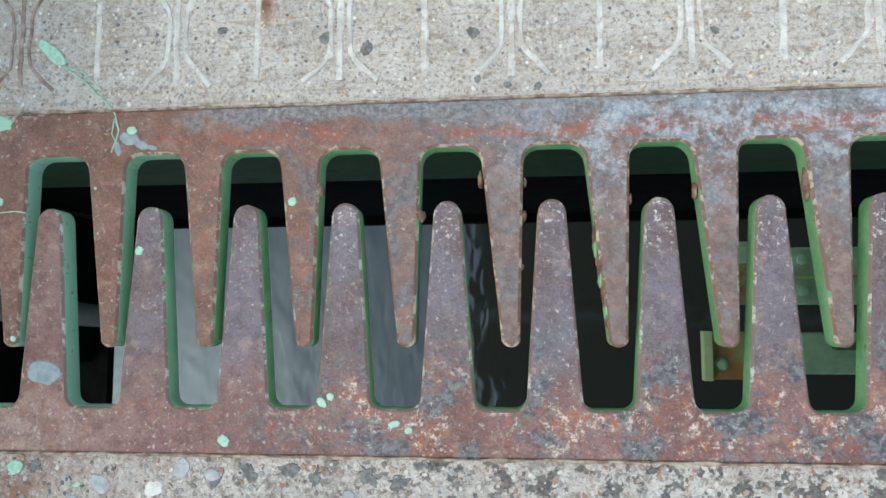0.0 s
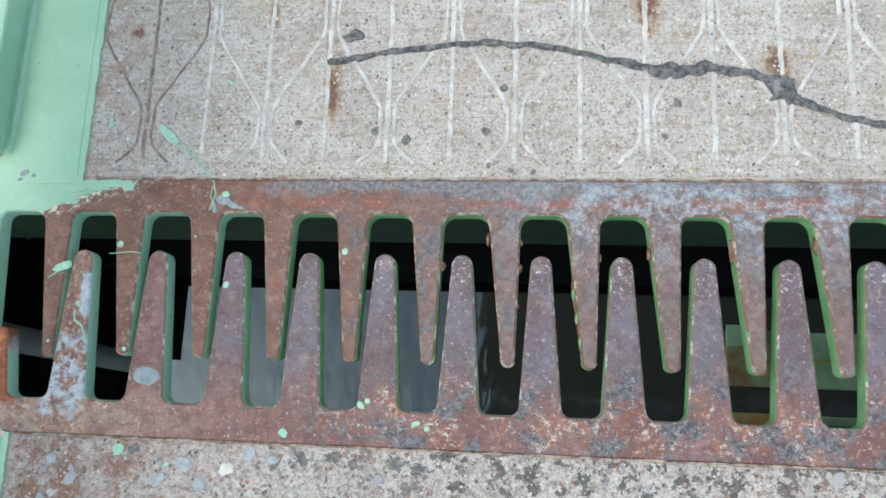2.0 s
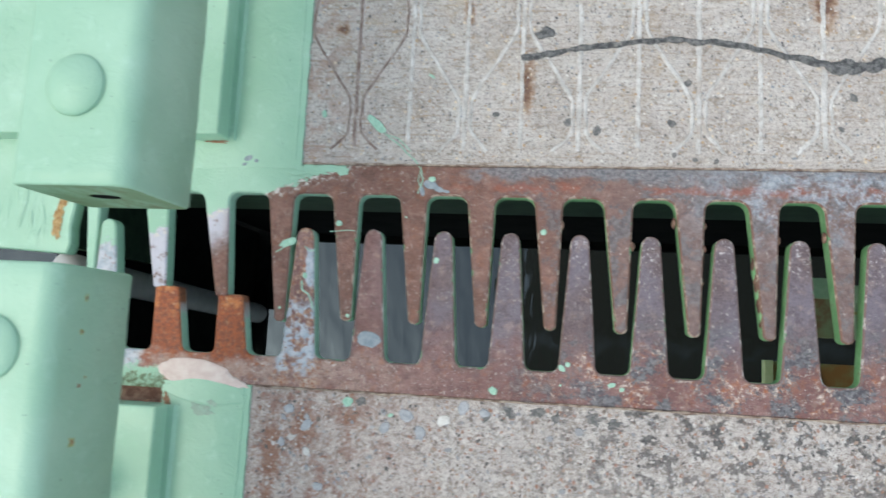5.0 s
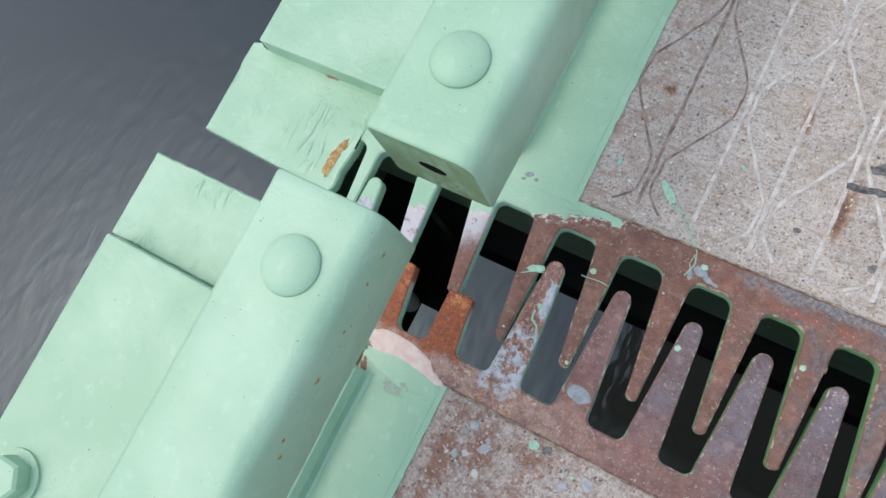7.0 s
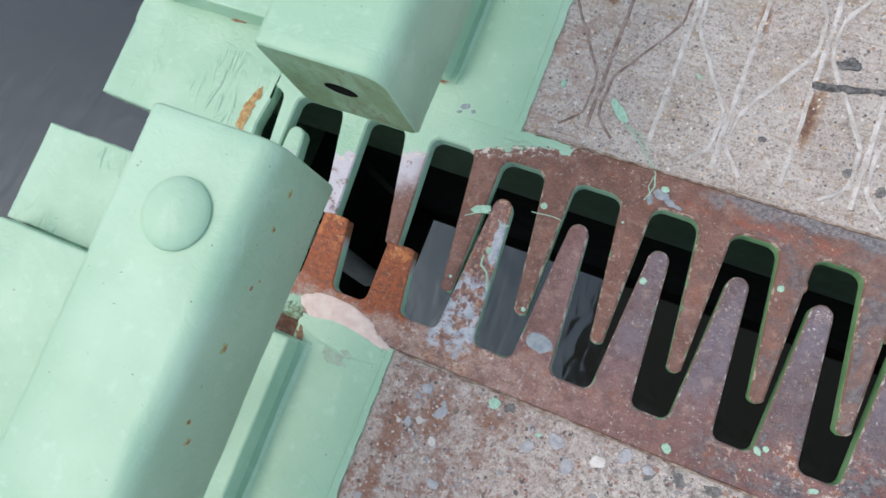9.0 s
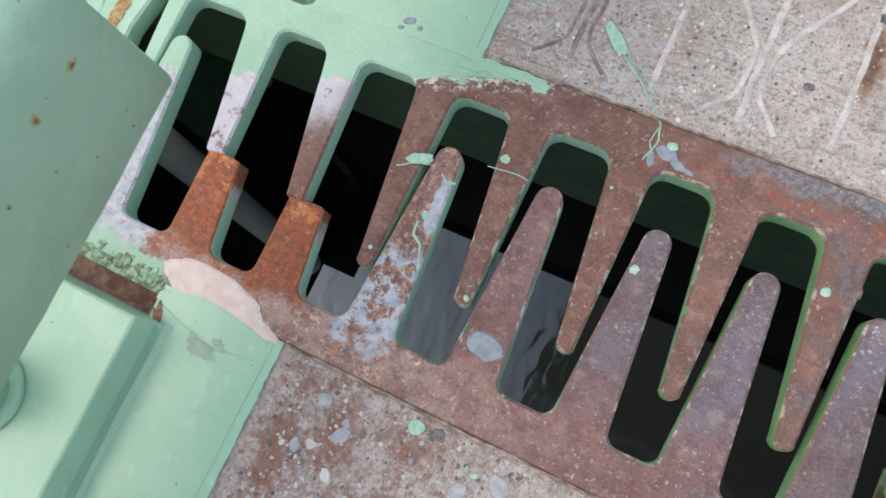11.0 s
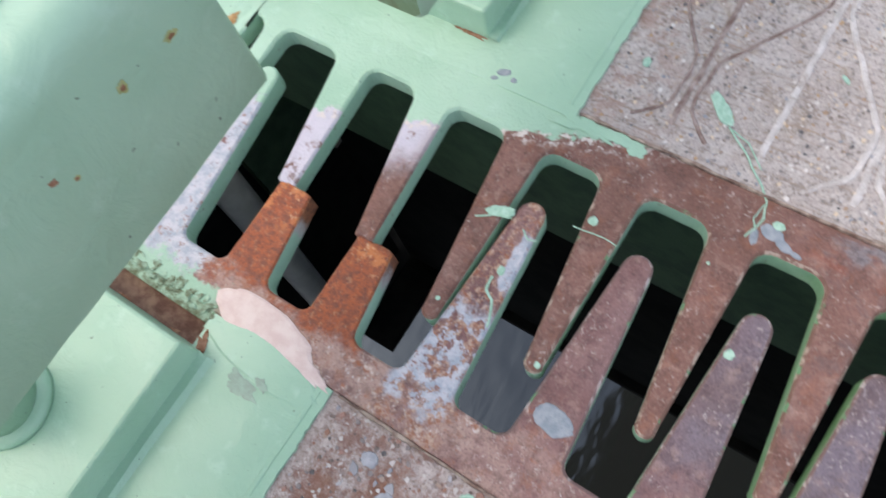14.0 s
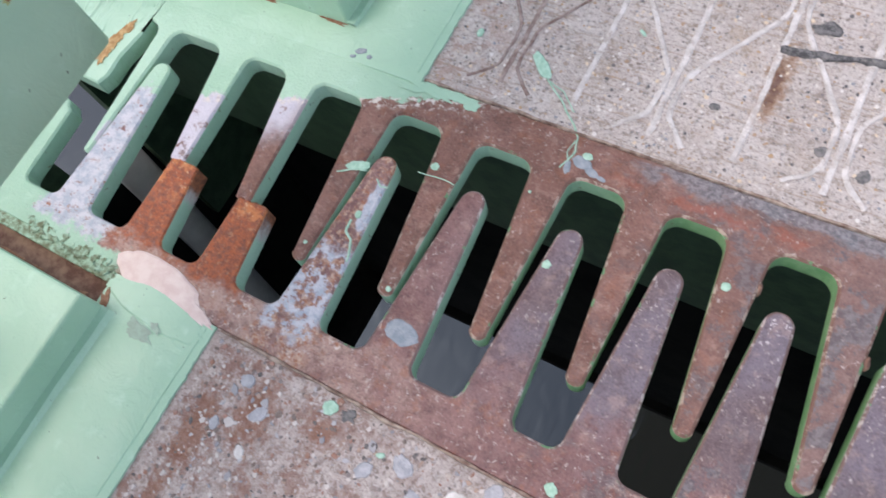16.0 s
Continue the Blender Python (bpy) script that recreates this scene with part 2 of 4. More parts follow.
        both = k.math("MAXIMUM", k.step(edge, -0.001, 0.002), k.step(k.math("ADD", x, k.math("MULTIPLY", k.noise(60, 5), 0.03)), -0.236, -0.242))
        c = k.mix(both, c, paint_colour(k))
    h = k.math("ADD", k.math("ADD", k.noise(150, 6, 0.72), k.math("MULTIPLY", chips, 0.25)), k.math("MULTIPLY", k.math("SUBTRACT", 1.0, pits), 0.3))
    return k.done(c, k.step(mid, 0.3, 0.7, 0.45, 0.72), k.bump(h, 0.6, 0.0018), metal=0.0, spec=0.45)


def concrete(name, streak, coarse):
    """Worn concrete: smooth cement, brushed lines, sparse sand and stones."""
    k = Nodes(name)
    x, y = k.axis("X"), k.axis("Y")
    flat = k.stretch(1, 1, 0.2)
    if streak:
        c = k.mix(k.step(k.noise(11, 5, 0.6), 0.35, 0.65), (0.485, 0.430, 0.392), (0.62, 0.568, 0.530))
        c = k.mix(k.step(k.noise(33, 6, 0.72, k.stretch(1, 1, 1, (6, 2, 1))), 0.52, 0.64, 0, 0.55), c, (0.70, 0.665, 0.63))
        c = k.mix(k.step(k.noise(48, 6, 0.75, k.stretch(1, 1, 1, (1, 7, 1))), 0.54, 0.66, 0, 0.5), c, (0.37, 0.29, 0.235))
    else:
        c = k.mix(k.step(k.noise(11, 5, 0.6), 0.35, 0.65), (0.475, 0.425, 0.394), (0.61, 0.56, 0.527))
    c = k.mix(k.step(k.noise(75, 6, 0.75), 0.45, 0.62, 0, 0.6), c, (0.58, 0.545, 0.505))
    c = k.mix(k.step(k.noise(110, 5, 0.75, k.stretch(1, 1, 1, (3, 3, 0))), 0.52, 0.64, 0, 0.7), c, (0.31, 0.25, 0.20))
    fine = k.noise(430, 5, 0.85)
    c = k.mix(k.step(fine, 0.37, 0.48, 0.85, 0), c, (0.17, 0.145, 0.13))
    c = k.mix(k.step(fine, 0.54, 0.63, 0, 0.85), c, (0.72, 0.685, 0.64))
    size = 150 if coarse else 230
    tint, dist = k.cells(size, "F1", flat, "Color"), k.cells(size, "F1", flat)
    pick = k.step(k.gray(tint), 0.62, 0.64)
    tone = k.mix(k.step(k.gray(k.cells(size * 0.9, "F1", flat, "Color")), 0.4, 0.6), (0.20, 0.19, 0.19), (0.62, 0.56, 0.48))
    c = k.mix(k.math("MULTIPLY", k.math("MULTIPLY", k.step(dist, 0.34, 0.26), pick), 0.7), c, tone)
    if streak:
        lines = k.noise(70, 5, 0.65, k.stretch(0.22, 3.6, 1))
        c = k.mix(k.step(lines, 0.53, 0.66, 0, 0.55), c, (0.34, 0.25, 0.18))
        c = k.mix(k.math("MULTIPLY", k.step(k.noise(24, 5, 0.7, k.stretch(1, 1, 1, (8, 1, 0))), 0.54, 0.66, 0, 0.4), k.step(y, 0.06, 0.2)), c, (0.42, 0.31, 0.20))
        for sx, sy, rx, ry in ((0.163, 0.252, 0.006, 0.018), (0.229, 0.168, 0.009, 0.032), (0.531, 0.252, 0.012, 0.030), (0.648, 0.192, 0.013, 0.018), (0.02, 0.235, 0.008, 0.008)):
            dx, dy = k.math("DIVIDE", k.math("SUBTRACT", x, sx), rx), k.math("DIVIDE", k.math("SUBTRACT", y, sy), ry)
            away = k.math("SQRT", k.math("ADD", k.math("MULTIPLY", dx, dx), k.math("MULTIPLY", dy, dy)))
            away = k.math("ADD", away, k.math("MULTIPLY", k.math("SUBTRACT", k.noise(110, 6, 0.75), 0.5), 2.6))
            c = k.mix(k.step(away, 1.35, 0.45, 0, 0.85), c, k.mix(k.step(away, 0.2, 1.0), (0.13, 0.05, 0.025), (0.36, 0.20, 0.10)))
        c = k.mix(k.math("MULTIPLY", k.step(x, 0.10, -0.02), k.step(k.noise(40, 6, 0.75), 0.46, 0.58, 0, 0.55)), c, (0.38, 0.23, 0.175))
    else:
        c = k.mix(k.step(k.noise(160, 6, 0.8, k.stretch(1, 1, 1, (6, 1, 3))), 0.50, 0.60, 0, 0.75), c, (0.20, 0.155, 0.135))
        c = k.mix(k.step(k.noise(140, 5, 0.8, k.stretch(1, 1, 1, (1, 9, 3))), 0.53, 0.60, 0, 0.8), c, (0.72, 0.685, 0.65))
        near = k.math("MULTIPLY", k.step(x, 0.12, 0.40), k.step(y, -0.32, -0.20))
        tar = k.math("MULTIPLY", k.step(k.noise(62, 5, 0.66), 0.525, 0.555), near)
        c = k.mix(k.math("MULTIPLY", tar, 0.88), c, k.mix(k.step(k.noise(260, 4, 0.7), 0.4, 0.6), (0.05, 0.05, 0.055), (0.16, 0.155, 0.15)))
        c = k.mix(k.step(k.noise(19, 6, 0.7, k.stretch(1, 1, 1, (2, 2, 5))), 0.38, 0.62, 0.0, 0.22), c, (0.30, 0.24, 0.215))
        c = k.mix(k.step(x, 0.20, 0.0, 0.0, 0.28), c, (0.54, 0.39, 0.33))
        left = k.math("MULTIPLY", k.step(x, 0.20, 0.0), k.step(k.noise(46, 8, 0.82), 0.49, 0.58, 0, 0.7))
        for sx, sy, rx, ry in ((0.006, -0.206, 0.016, 0.026), (-0.028, -0.235, 0.012, 0.036), (0.055, -0.196, 0.014, 0.012), (-0.030, -0.310, 0.010, 0.050)):
            dx, dy = k.math("DIVIDE", k.math("SUBTRACT", x, sx), rx), k.math("DIVIDE", k.math("SUBTRACT", y, sy), ry)
            away = k.math("SQRT", k.math("ADD", k.math("MULTIPLY", dx, dx), k.math("MULTIPLY", dy, dy)))
            away = k.math("ADD", away, k.math("MULTIPLY", k.math("SUBTRACT", k.noise(90, 7, 0.8), 0.5), 3.2))
            c = k.mix(k.step(away, 1.3, 0.4, 0, 0.75), c, k.mix(k.noise(240, 4, 0.7), (0.17, 0.060, 0.030), (0.40, 0.19, 0.11)))
        c = k.mix(left, c, k.mix(k.noise(200), (0.17, 0.066, 0.042), (0.35, 0.17, 0.115)))
    h = k.math("ADD", k.math("MULTIPLY", k.math("MULTIPLY", dist, pick), -0.5), k.math("ADD", k.math("MULTIPLY", fine, 0.9), k.math("MULTIPLY", k.noise(120, 5, 0.7), 1.4)))
    return k.done(c, 0.88, k.bump(h, 0.8, 0.0025), spec=0.3)


def plain(name, a, b, scale=40.0, rough=0.7, relief=0.4, metal=0.0, spec=0.5):
    k = Nodes(name)
    c = k.mix(k.step(k.noise(scale, 5, 0.65), 0.35, 0.65), a, b)
    return k.done(c, rough, k.bump(k.noise(scale * 5, 4, 0.6), relief, 0.0012), metal, spec)


def water_material():
    k = Nodes("river_water")
    slow = k.noise(3.0, 1, 0.4, k.stretch(1.0, 0.6, 1), 0.5)
    quick = k.noise(5.5, 1, 0.4, k.stretch(1.2, 0.5, 1), 0.5)
    h = k.math("ADD", slow, k.math("MULTIPLY", quick, 0.42))
    k.bsdf.inputs["Specular Tint"].default_value = (0.62, 0.80, 1.0, 1)
    return k.done((0.011, 0.012, 0.010), 0.09, k.bump(h, 0.2, 0.05), spec=0.58)


PAINT = mint_paint("mint_paint", 1.0, 0.02)
PAINT_WRINKLED = mint_paint("wrinkled_mint_paint", 2.4, 0.03)
PAINT_RAIL = mint_paint("mint_rail_paint", 0.7, 0.0, 0.9)
def grimy_paint():
    """Mint paint on the rail's end, with olive grime and brown drips."""
    k = Nodes("grimy_mint_paint")
    c = k.mix(k.step(k.noise(34, 5, 0.65, k.stretch(1, 1, 0.6)), 0.36, 0.58, 0.45, 0.95), paint_colour(k), (0.185, 0.275, 0.150))
    c = k.mix(k.step(k.noise(60, 6, 0.7, k.stretch(1, 1, 0.5, (4, 0, 1))), 0.54, 0.66, 0, 0.7), c, (0.17, 0.17, 0.09))
    h = k.math("ADD", k.noise(60, 4, 0.6), k.math("MULTIPLY", k.noise(260, 3, 0.6), 0.25))
    return k.done(c, 0.6, k.bump(h, 0.6, 0.003))


PAINT_GRIMY = grimy_paint()


def side_paint():
    """Newer mint paint on the finger sides by the kerb, old leaf green further along."""
    k = Nodes("finger_side_paint")
    x = k.math("ADD", k.axis("X"), k.math("MULTIPLY", k.noise(20, 4, 0.6), 0.12))
    old = k.mix(k.step(k.noise(60, 5, 0.65), 0.35, 0.65), (0.15, 0.33, 0.14), (0.24, 0.43, 0.21))
    c = k.mix(k.step(x, 0.30, 0.12), old, paint_colour(k))
    c = k.mix(k.step(k.noise(120, 6, 0.75), 0.60, 0.66, 0, 0.7), c, (0.16, 0.11, 0.06))
    return k.done(c, 0.5, k.bump(k.noise(200, 4, 0.6), 0.5, 0.0012))


PAINT_SIDE = side_paint()


def broken_side():
    """Mint finger side, rusted bare towards the snapped end, with chipped pale edges between."""
    k = Nodes("broken_finger_side")
    y = k.math("ADD", k.axis("Y"), k.math("MULTIPLY", k.math("SUBTRACT", k.noise(70, 5, 0.7), 0.5), 0.03))
    rust = k.mix(k.step(k.noise(220, 5, 0.75), 0.4, 0.6), (0.13, 0.05, 0.03), (0.30, 0.11, 0.05))
    c = k.mix(k.step(y, -0.098, -0.086), paint_colour(k), (0.48, 0.44, 0.42))
    c = k.mix(k.step(y, -0.090, -0.078), c, rust)
    return k.done(c, 0.7, k.bump(k.noise(200, 5, 0.7), 0.7, 0.0015))


BROKEN_SIDE = broken_side()
BROWN = steel("brown_rusted_steel", (0.165, 0.078, 0.056), (0.215, 0.108, 0.082), 0.6, 0.85, 0.22, green=True, blue=True)
LOWER = steel("brown_purple_rusted_steel", (0.165, 0.080, 0.072), (0.222, 0.120, 0.110), 0.72, 0.95, 0.34, low=True)


def rim_material(name, bare, pale, lo=0.57):
    """Paint-chipped edges of the fingers."""
    k = Nodes(name)
    n = k.noise(75, 7, 0.8)
    c = k.mix(k.step(n, lo, lo + 0.06, 0, 0.85), bare, pale)
    c = k.mix(k.step(k.noise(60, 5, 0.7), 0.60, 0.64), c, (0.12, 0.26, 0.13))
    return k.done(c, 0.7, k.bump(n, 0.6, 0.0012), spec=0.4)


RIM = rim_material("chipped_rim", (0.17, 0.11, 0.10), (0.50, 0.45, 0.42), 0.53)
RIM_TAN = rim_material("tan_chipped_rim", (0.16, 0.088, 0.066), (0.44, 0.36, 0.29), 0.51)
DECK_A = concrete("concrete_fine", True, False)
DECK_B = concrete("concrete_coarse", False, True)
def cement_material():
    """Steel bars smeared with cement, worn through in places."""
    k = Nodes("cement_smeared_steel")
    c = k.mix(k.step(k.noise(50, 5, 0.65), 0.35, 0.65), (0.43, 0.405, 0.38), (0.62, 0.595, 0.57))
    c = k.mix(k.step(k.noise(150, 6, 0.8), 0.54, 0.62, 0, 0.8), c, (0.33, 0.285, 0.25))
    c = k.mix(k.step(k.noise(28, 4, 0.7, k.stretch(1, 1, 1, (2, 6, 0))), 0.56, 0.64, 0, 0.8), c, (0.40, 0.345, 0.305))
    return k.done(c, 0.8, k.bump(k.noise(300, 4, 0.6), 1.0, 0.0012))


CEMENT = cement_material()
RUSTBAR = plain("rusty_grid_steel", (0.17, 0.11, 0.09), (0.36, 0.29, 0.26), 70, 0.8, 0.8)
def sealant_material():
    """Weathered crack sealant, dusted pale in patches."""
    k = Nodes("dark_sealant")
    c = k.mix(k.step(k.noise(160, 6, 0.75), 0.38, 0.62), (0.085, 0.085, 0.088), (0.25, 0.245, 0.24))
    c = k.mix(k.step(k.noise(55, 5, 0.7, k.stretch(1, 1, 1, (1, 4, 0))), 0.54, 0.66, 0, 0.7), c, (0.42, 0.40, 0.37))
    return k.done(c, 0.9, k.bump(k.math("ADD", k.noise(130, 5, 0.7), k.noise(420, 3, 0.7)), 1.0, 0.004), spec=0.3)


TAR = sealant_material()
# green paint darkened in its colour for the shade below the plates
SHADE_GREEN = plain("shade_dark_green_paint", (0.035, 0.08, 0.042), (0.06, 0.12, 0.065), 40, 0.6, 0.4)
# near-black colour carries the deep shade under the deck and in the rail hole
SHADE_BLACK = plain("shade_black_steel", (0.006, 0.007, 0.007), (0.012, 0.013, 0.012), 20, 0.9, 0.3, spec=0.08)
GREYPIPE = plain("grey_painted_pipe", (0.52, 0.54, 0.53), (0.62, 0.64, 0.63), 25, 0.5, 0.2)
DRIP = plain("dried_mint_drip", (0.27, 0.47, 0.34), (0.40, 0.60, 0.48), 260, 0.5, 0.3)
FLAKE = plain("grey_blue_paint_flake", (0.20, 0.245, 0.275), (0.31, 0.34, 0.365), 150, 0.7, 0.5)
PINK = plain("pale_pink_filler", (0.60, 0.47, 0.43), (0.68, 0.58, 0.53), 80, 0.85, 0.6)
RUSTY = plain("crusted_rust", (0.12, 0.055, 0.04), (0.27, 0.17, 0.12), 70, 0.9, 1.0)
LICHEN = plain("peeling_green_crust", (0.13, 0.15, 0.08), (0.36, 0.54, 0.40), 150, 0.9, 1.0)
SEAM_DIRT = plain("rust_tan_dirt", (0.16, 0.10, 0.075), (0.44, 0.36, 0.29), 90, 0.9, 1.0)
OCHRE = plain("ochre_bare_patch", (0.28, 0.15, 0.05), (0.50, 0.35, 0.16), 160, 0.8, 0.6)
RUSTSTAIN = plain("rust_stain_crust", (0.20, 0.085, 0.04), (0.34, 0.20, 0.13), 160, 0.9, 0.6)
SPOTSTAIN = plain("olive_rust_stain", (0.30, 0.34, 0.13), (0.38, 0.42, 0.20), 200, 0.6, 0.4)
PALE_GREEN = plain("pale_green_lower_steel", (0.20, 0.33, 0.19), (0.29, 0.43, 0.26), 12, 0.6, 0.3)
YELLOW_GREEN = plain("rusting_yellow_green_gusset", (0.25, 0.35, 0.13), (0.28, 0.14, 0.035), 5, 0.6, 0.3)
PALE_YELLOW = plain("pale_yellow_green_paint", (0.36, 0.45, 0.20), (0.44, 0.50, 0.27), 12, 0.6, 0.3)
BROWN_GREEN = plain("brown_rusted_green_gusset", (0.20, 0.26, 0.12), (0.17, 0.07, 0.03), 9, 0.7, 0.4)
WATER = water_material()


def stone_material(name, tints):
    k = Nodes(name)
    pick = k.n.new("ShaderNodeNewGeometry").outputs["Random Per Island"]
    ramp = k.n.new("ShaderNodeValToRGB")
    ramp.color_ramp.interpolation = "CONSTANT"
    k.l.new(pick, ramp.inputs[0])
    e = ramp.color_ramp.elements
    while len(e) < len(tints):
        e.new(0.5)
    for n, t in enumerate(tints):
        e[n].position, e[n].color = n / len(tints), (*t, 1)
    c = k.mix(k.step(k.noise(400, 3, 0.6), 0.3, 0.7, 0, 0.25), ramp.outputs["Color"], (0.45, 0.40, 0.37))
    return k.done(c, 0.8, k.bump(k.noise(900, 3, 0.6), 0.4, 0.0008), spec=0.35)


STONE = stone_material("sand_and_small_stones", ((0.58, 0.54, 0.49), (0.24, 0.20, 0.17), (0.70, 0.67, 0.62), (0.46, 0.31, 0.17), (0.10, 0.10, 0.105), (0.40, 0.27, 0.17), (0.27, 0.29, 0.32), (0.70, 0.58, 0.42), (0.74, 0.71, 0.67), (0.34, 0.27, 0.22)))
GRIME = plain("grey_brown_grime", (0.29, 0.37, 0.30), (0.33, 0.46, 0.36), 160, 0.8, 0.6)
STONE_GREY = plain("grey_stone", (0.30, 0.31, 0.33), (0.44, 0.44, 0.46), 120, 0.7, 0.5)
STONE_PALE = plain("pale_stone", (0.55, 0.52, 0.49), (0.68, 0.66, 0.63), 120, 0.7, 0.5)
STONE_DARK = plain("dark_stone", (0.10, 0.10, 0.10), (0.22, 0.21, 0.20), 200, 0.8, 0.6)
STONE_C = stone_material("grey_river_stones", ((0.36, 0.355, 0.365), (0.46, 0.43, 0.41), (0.53, 0.49, 0.46), (0.30, 0.30, 0.315), (0.40, 0.33, 0.29)))
STONE_B = stone_material("mixed_stones", ((0.56, 0.52, 0.48), (0.28, 0.28, 0.30), (0.62, 0.57, 0.53), (0.38, 0.27, 0.21), (0.09, 0.085, 0.085), (0.45, 0.44, 0.45), (0.30, 0.15, 0.10), (0.60, 0.54, 0.50), (0.17, 0.13, 0.11), (0.36, 0.20, 0.15), (0.22, 0.19, 0.18)))


# ---- mesh helpers ----
def holder(name, **tags):
    return tagged(new(name), **tags)


def part(name, bm, material, parent=None, label="", smooth=False):
    mesh = bpy.data.meshes.new(name)
    bmesh.ops.recalc_face_normals(bm, faces=bm.faces[:])
    bm.to_mesh(mesh)
    bm.free()
    for m in material if isinstance(material, (list, tuple)) else [material]:
        mesh.materials.append(m)
    if smooth:
        for p in mesh.polygons:
            p.use_smooth = True
    ob = new(name, mesh)
    if parent:
        ob.parent = parent
    return tagged(ob, label=label)


def box(lo, hi, bevel=0.0, segments=2, bm=None):
    bm = bm or bmesh.new()
    made = bmesh.ops.create_cube(bm, size=1.0)["verts"]
    for v in made:
        for n in range(3):
            v.co[n] = lo[n] + (hi[n] - lo[n]) * (v.co[n] + 0.5)
    if bevel:
        edges = list({e for v in made for e in v.link_edges})
        bmesh.ops.bevel(bm, geom=edges, offset=bevel, segments=segments, profile=0.5, affect="EDGES")
    return bm


def prism(outline, top, bottom, soft=0.0012, seams=(), rim=False):
    """An upright plate from a counter-clockwise outline, with its top edge rounded off except along the seams (edge indices)."""
    n = len(outline)
    inner = []
    for i in range(n):
        p, a, b = (Vector((*outline[j % n], 0)) for j in (i, i - 1, i + 1))
        shift = Vector((0, 0, 0))
        for edge, d in ((((i - 1) % n), p - a), (i, b - p)):
            if edge not in seams and d.length > 1e-9:
                d.normalize()
                shift += Vector((-d.y, d.x, 0))
        if shift.length > 1e-6:
            shift = shift.normalized() * soft
        inner.append(p + shift)
    bm = bmesh.new()
    t = [bm.verts.new((v.x, v.y, top)) for v in inner]
    e = [bm.verts.new((x, y, top - (soft if inner[i] != Vector((x, y, 0)) else 0))) for i, (x, y) in enumerate(outline)]
    d = [bm.verts.new((x, y, bottom)) for x, y in outline]
    for i in range(n):
        j = (i + 1) % n
        if i not in seams:
            f = [v for v in (t[i], e[i], e[j], t[j])]
            bm.faces.new(f).material_index = 2 if rim else 0
        s = bm.faces.new((e[i], d[i], d[j], e[j]))
        s.material_index = 1
    bm.faces.new(t)
    f = bm.faces.new(d[::-1])
    f.material_index = 1
    return bm


def lathe(profile, centre, sides=20, up="z"):
    """A turned shape from (radius, height) pairs."""
    bm = bmesh.new()
    rings = []
    for r, h in profile:
        ring = []
        for k in range(sides):
            a = 2 * math.pi * k / sides
            off = (r * math.cos(a), r * math.sin(a), h) if up == "z" else (r * math.cos(a), h, r * math.sin(a))
            ring.append(bm.verts.new(Vector(centre) + Vector(off)))
        rings.append(ring)
    for a, b in zip(rings, rings[1:]):
        for k in range(sides):
            bm.faces.new((a[k], a[(k + 1) % sides], b[(k + 1) % sides], b[k]))
    bm.faces.new(rings[0][::-1]), bm.faces.new(rings[-1])
    return bm


def ribbon(points, widths, z, thick, bm=None, rag=0.0):
    """A low strip along a line of (x, y) points, slightly domed."""
    bm = bm or bmesh.new()
    rows = []
    for i, (x, y) in enumerate(points):
        a, b = Vector(points[max(i - 1, 0)]), Vector(points[min(i + 1, len(points) - 1)])
        d = (b - a).normalized()
        side = Vector((-d.y, d.x))
        w = widths[i] if isinstance(widths, (list, tuple)) else widths
        row = []
        for s, h in ((-1, 0), (-0.6, 0.8), (0.6, 0.8), (1, 0)):
            g = 1 + rag * noise.noise((x * 90, y * 90, s * 3))
            q = Vector((x, y)) + side * (s * w * 0.5 * g)
            row.append(bm.verts.new((q.x, q.y, z + thick * h)))
        rows.append(row)
    for a, b in zip(rows, rows[1:]):
        for k in range(3):
            bm.faces.new((a[k], b[k], b[k + 1], a[k + 1]))
    return bm


def along(points, steps, wobble=0.0, seed=0.0):
    """Points evenly between the given ones, with a little wander."""
    out = []
    for i, (a, b) in enumerate(zip(points, points[1:])):
        for k in range(steps):
            f = k / steps
            x, y = a[0] + (b[0] - a[0]) * f, a[1] + (b[1] - a[1]) * f
            out.append((x + wobble * noise.noise((x * 60, y * 60, seed)), y + wobble * noise.noise((x * 60, y * 60, seed + 7))))
    return out + [points[-1]]


def rounded(points, r=0.008):
    """The same line with short bends at its corners."""
    out = [points[0]]
    for a, p, b in zip(points, points[1:], points[2:]):
        a, p, b = Vector(a), Vector(p), Vector(b)
        q, t = p + (a - p).normalized() * min(r, (a - p).length / 2), p + (b - p).normalized() * min(r, (b - p).length / 2)
        out += [tuple(q), tuple(q / 4 + p / 2 + t / 4), tuple(t)]
    return out + [points[-1]]


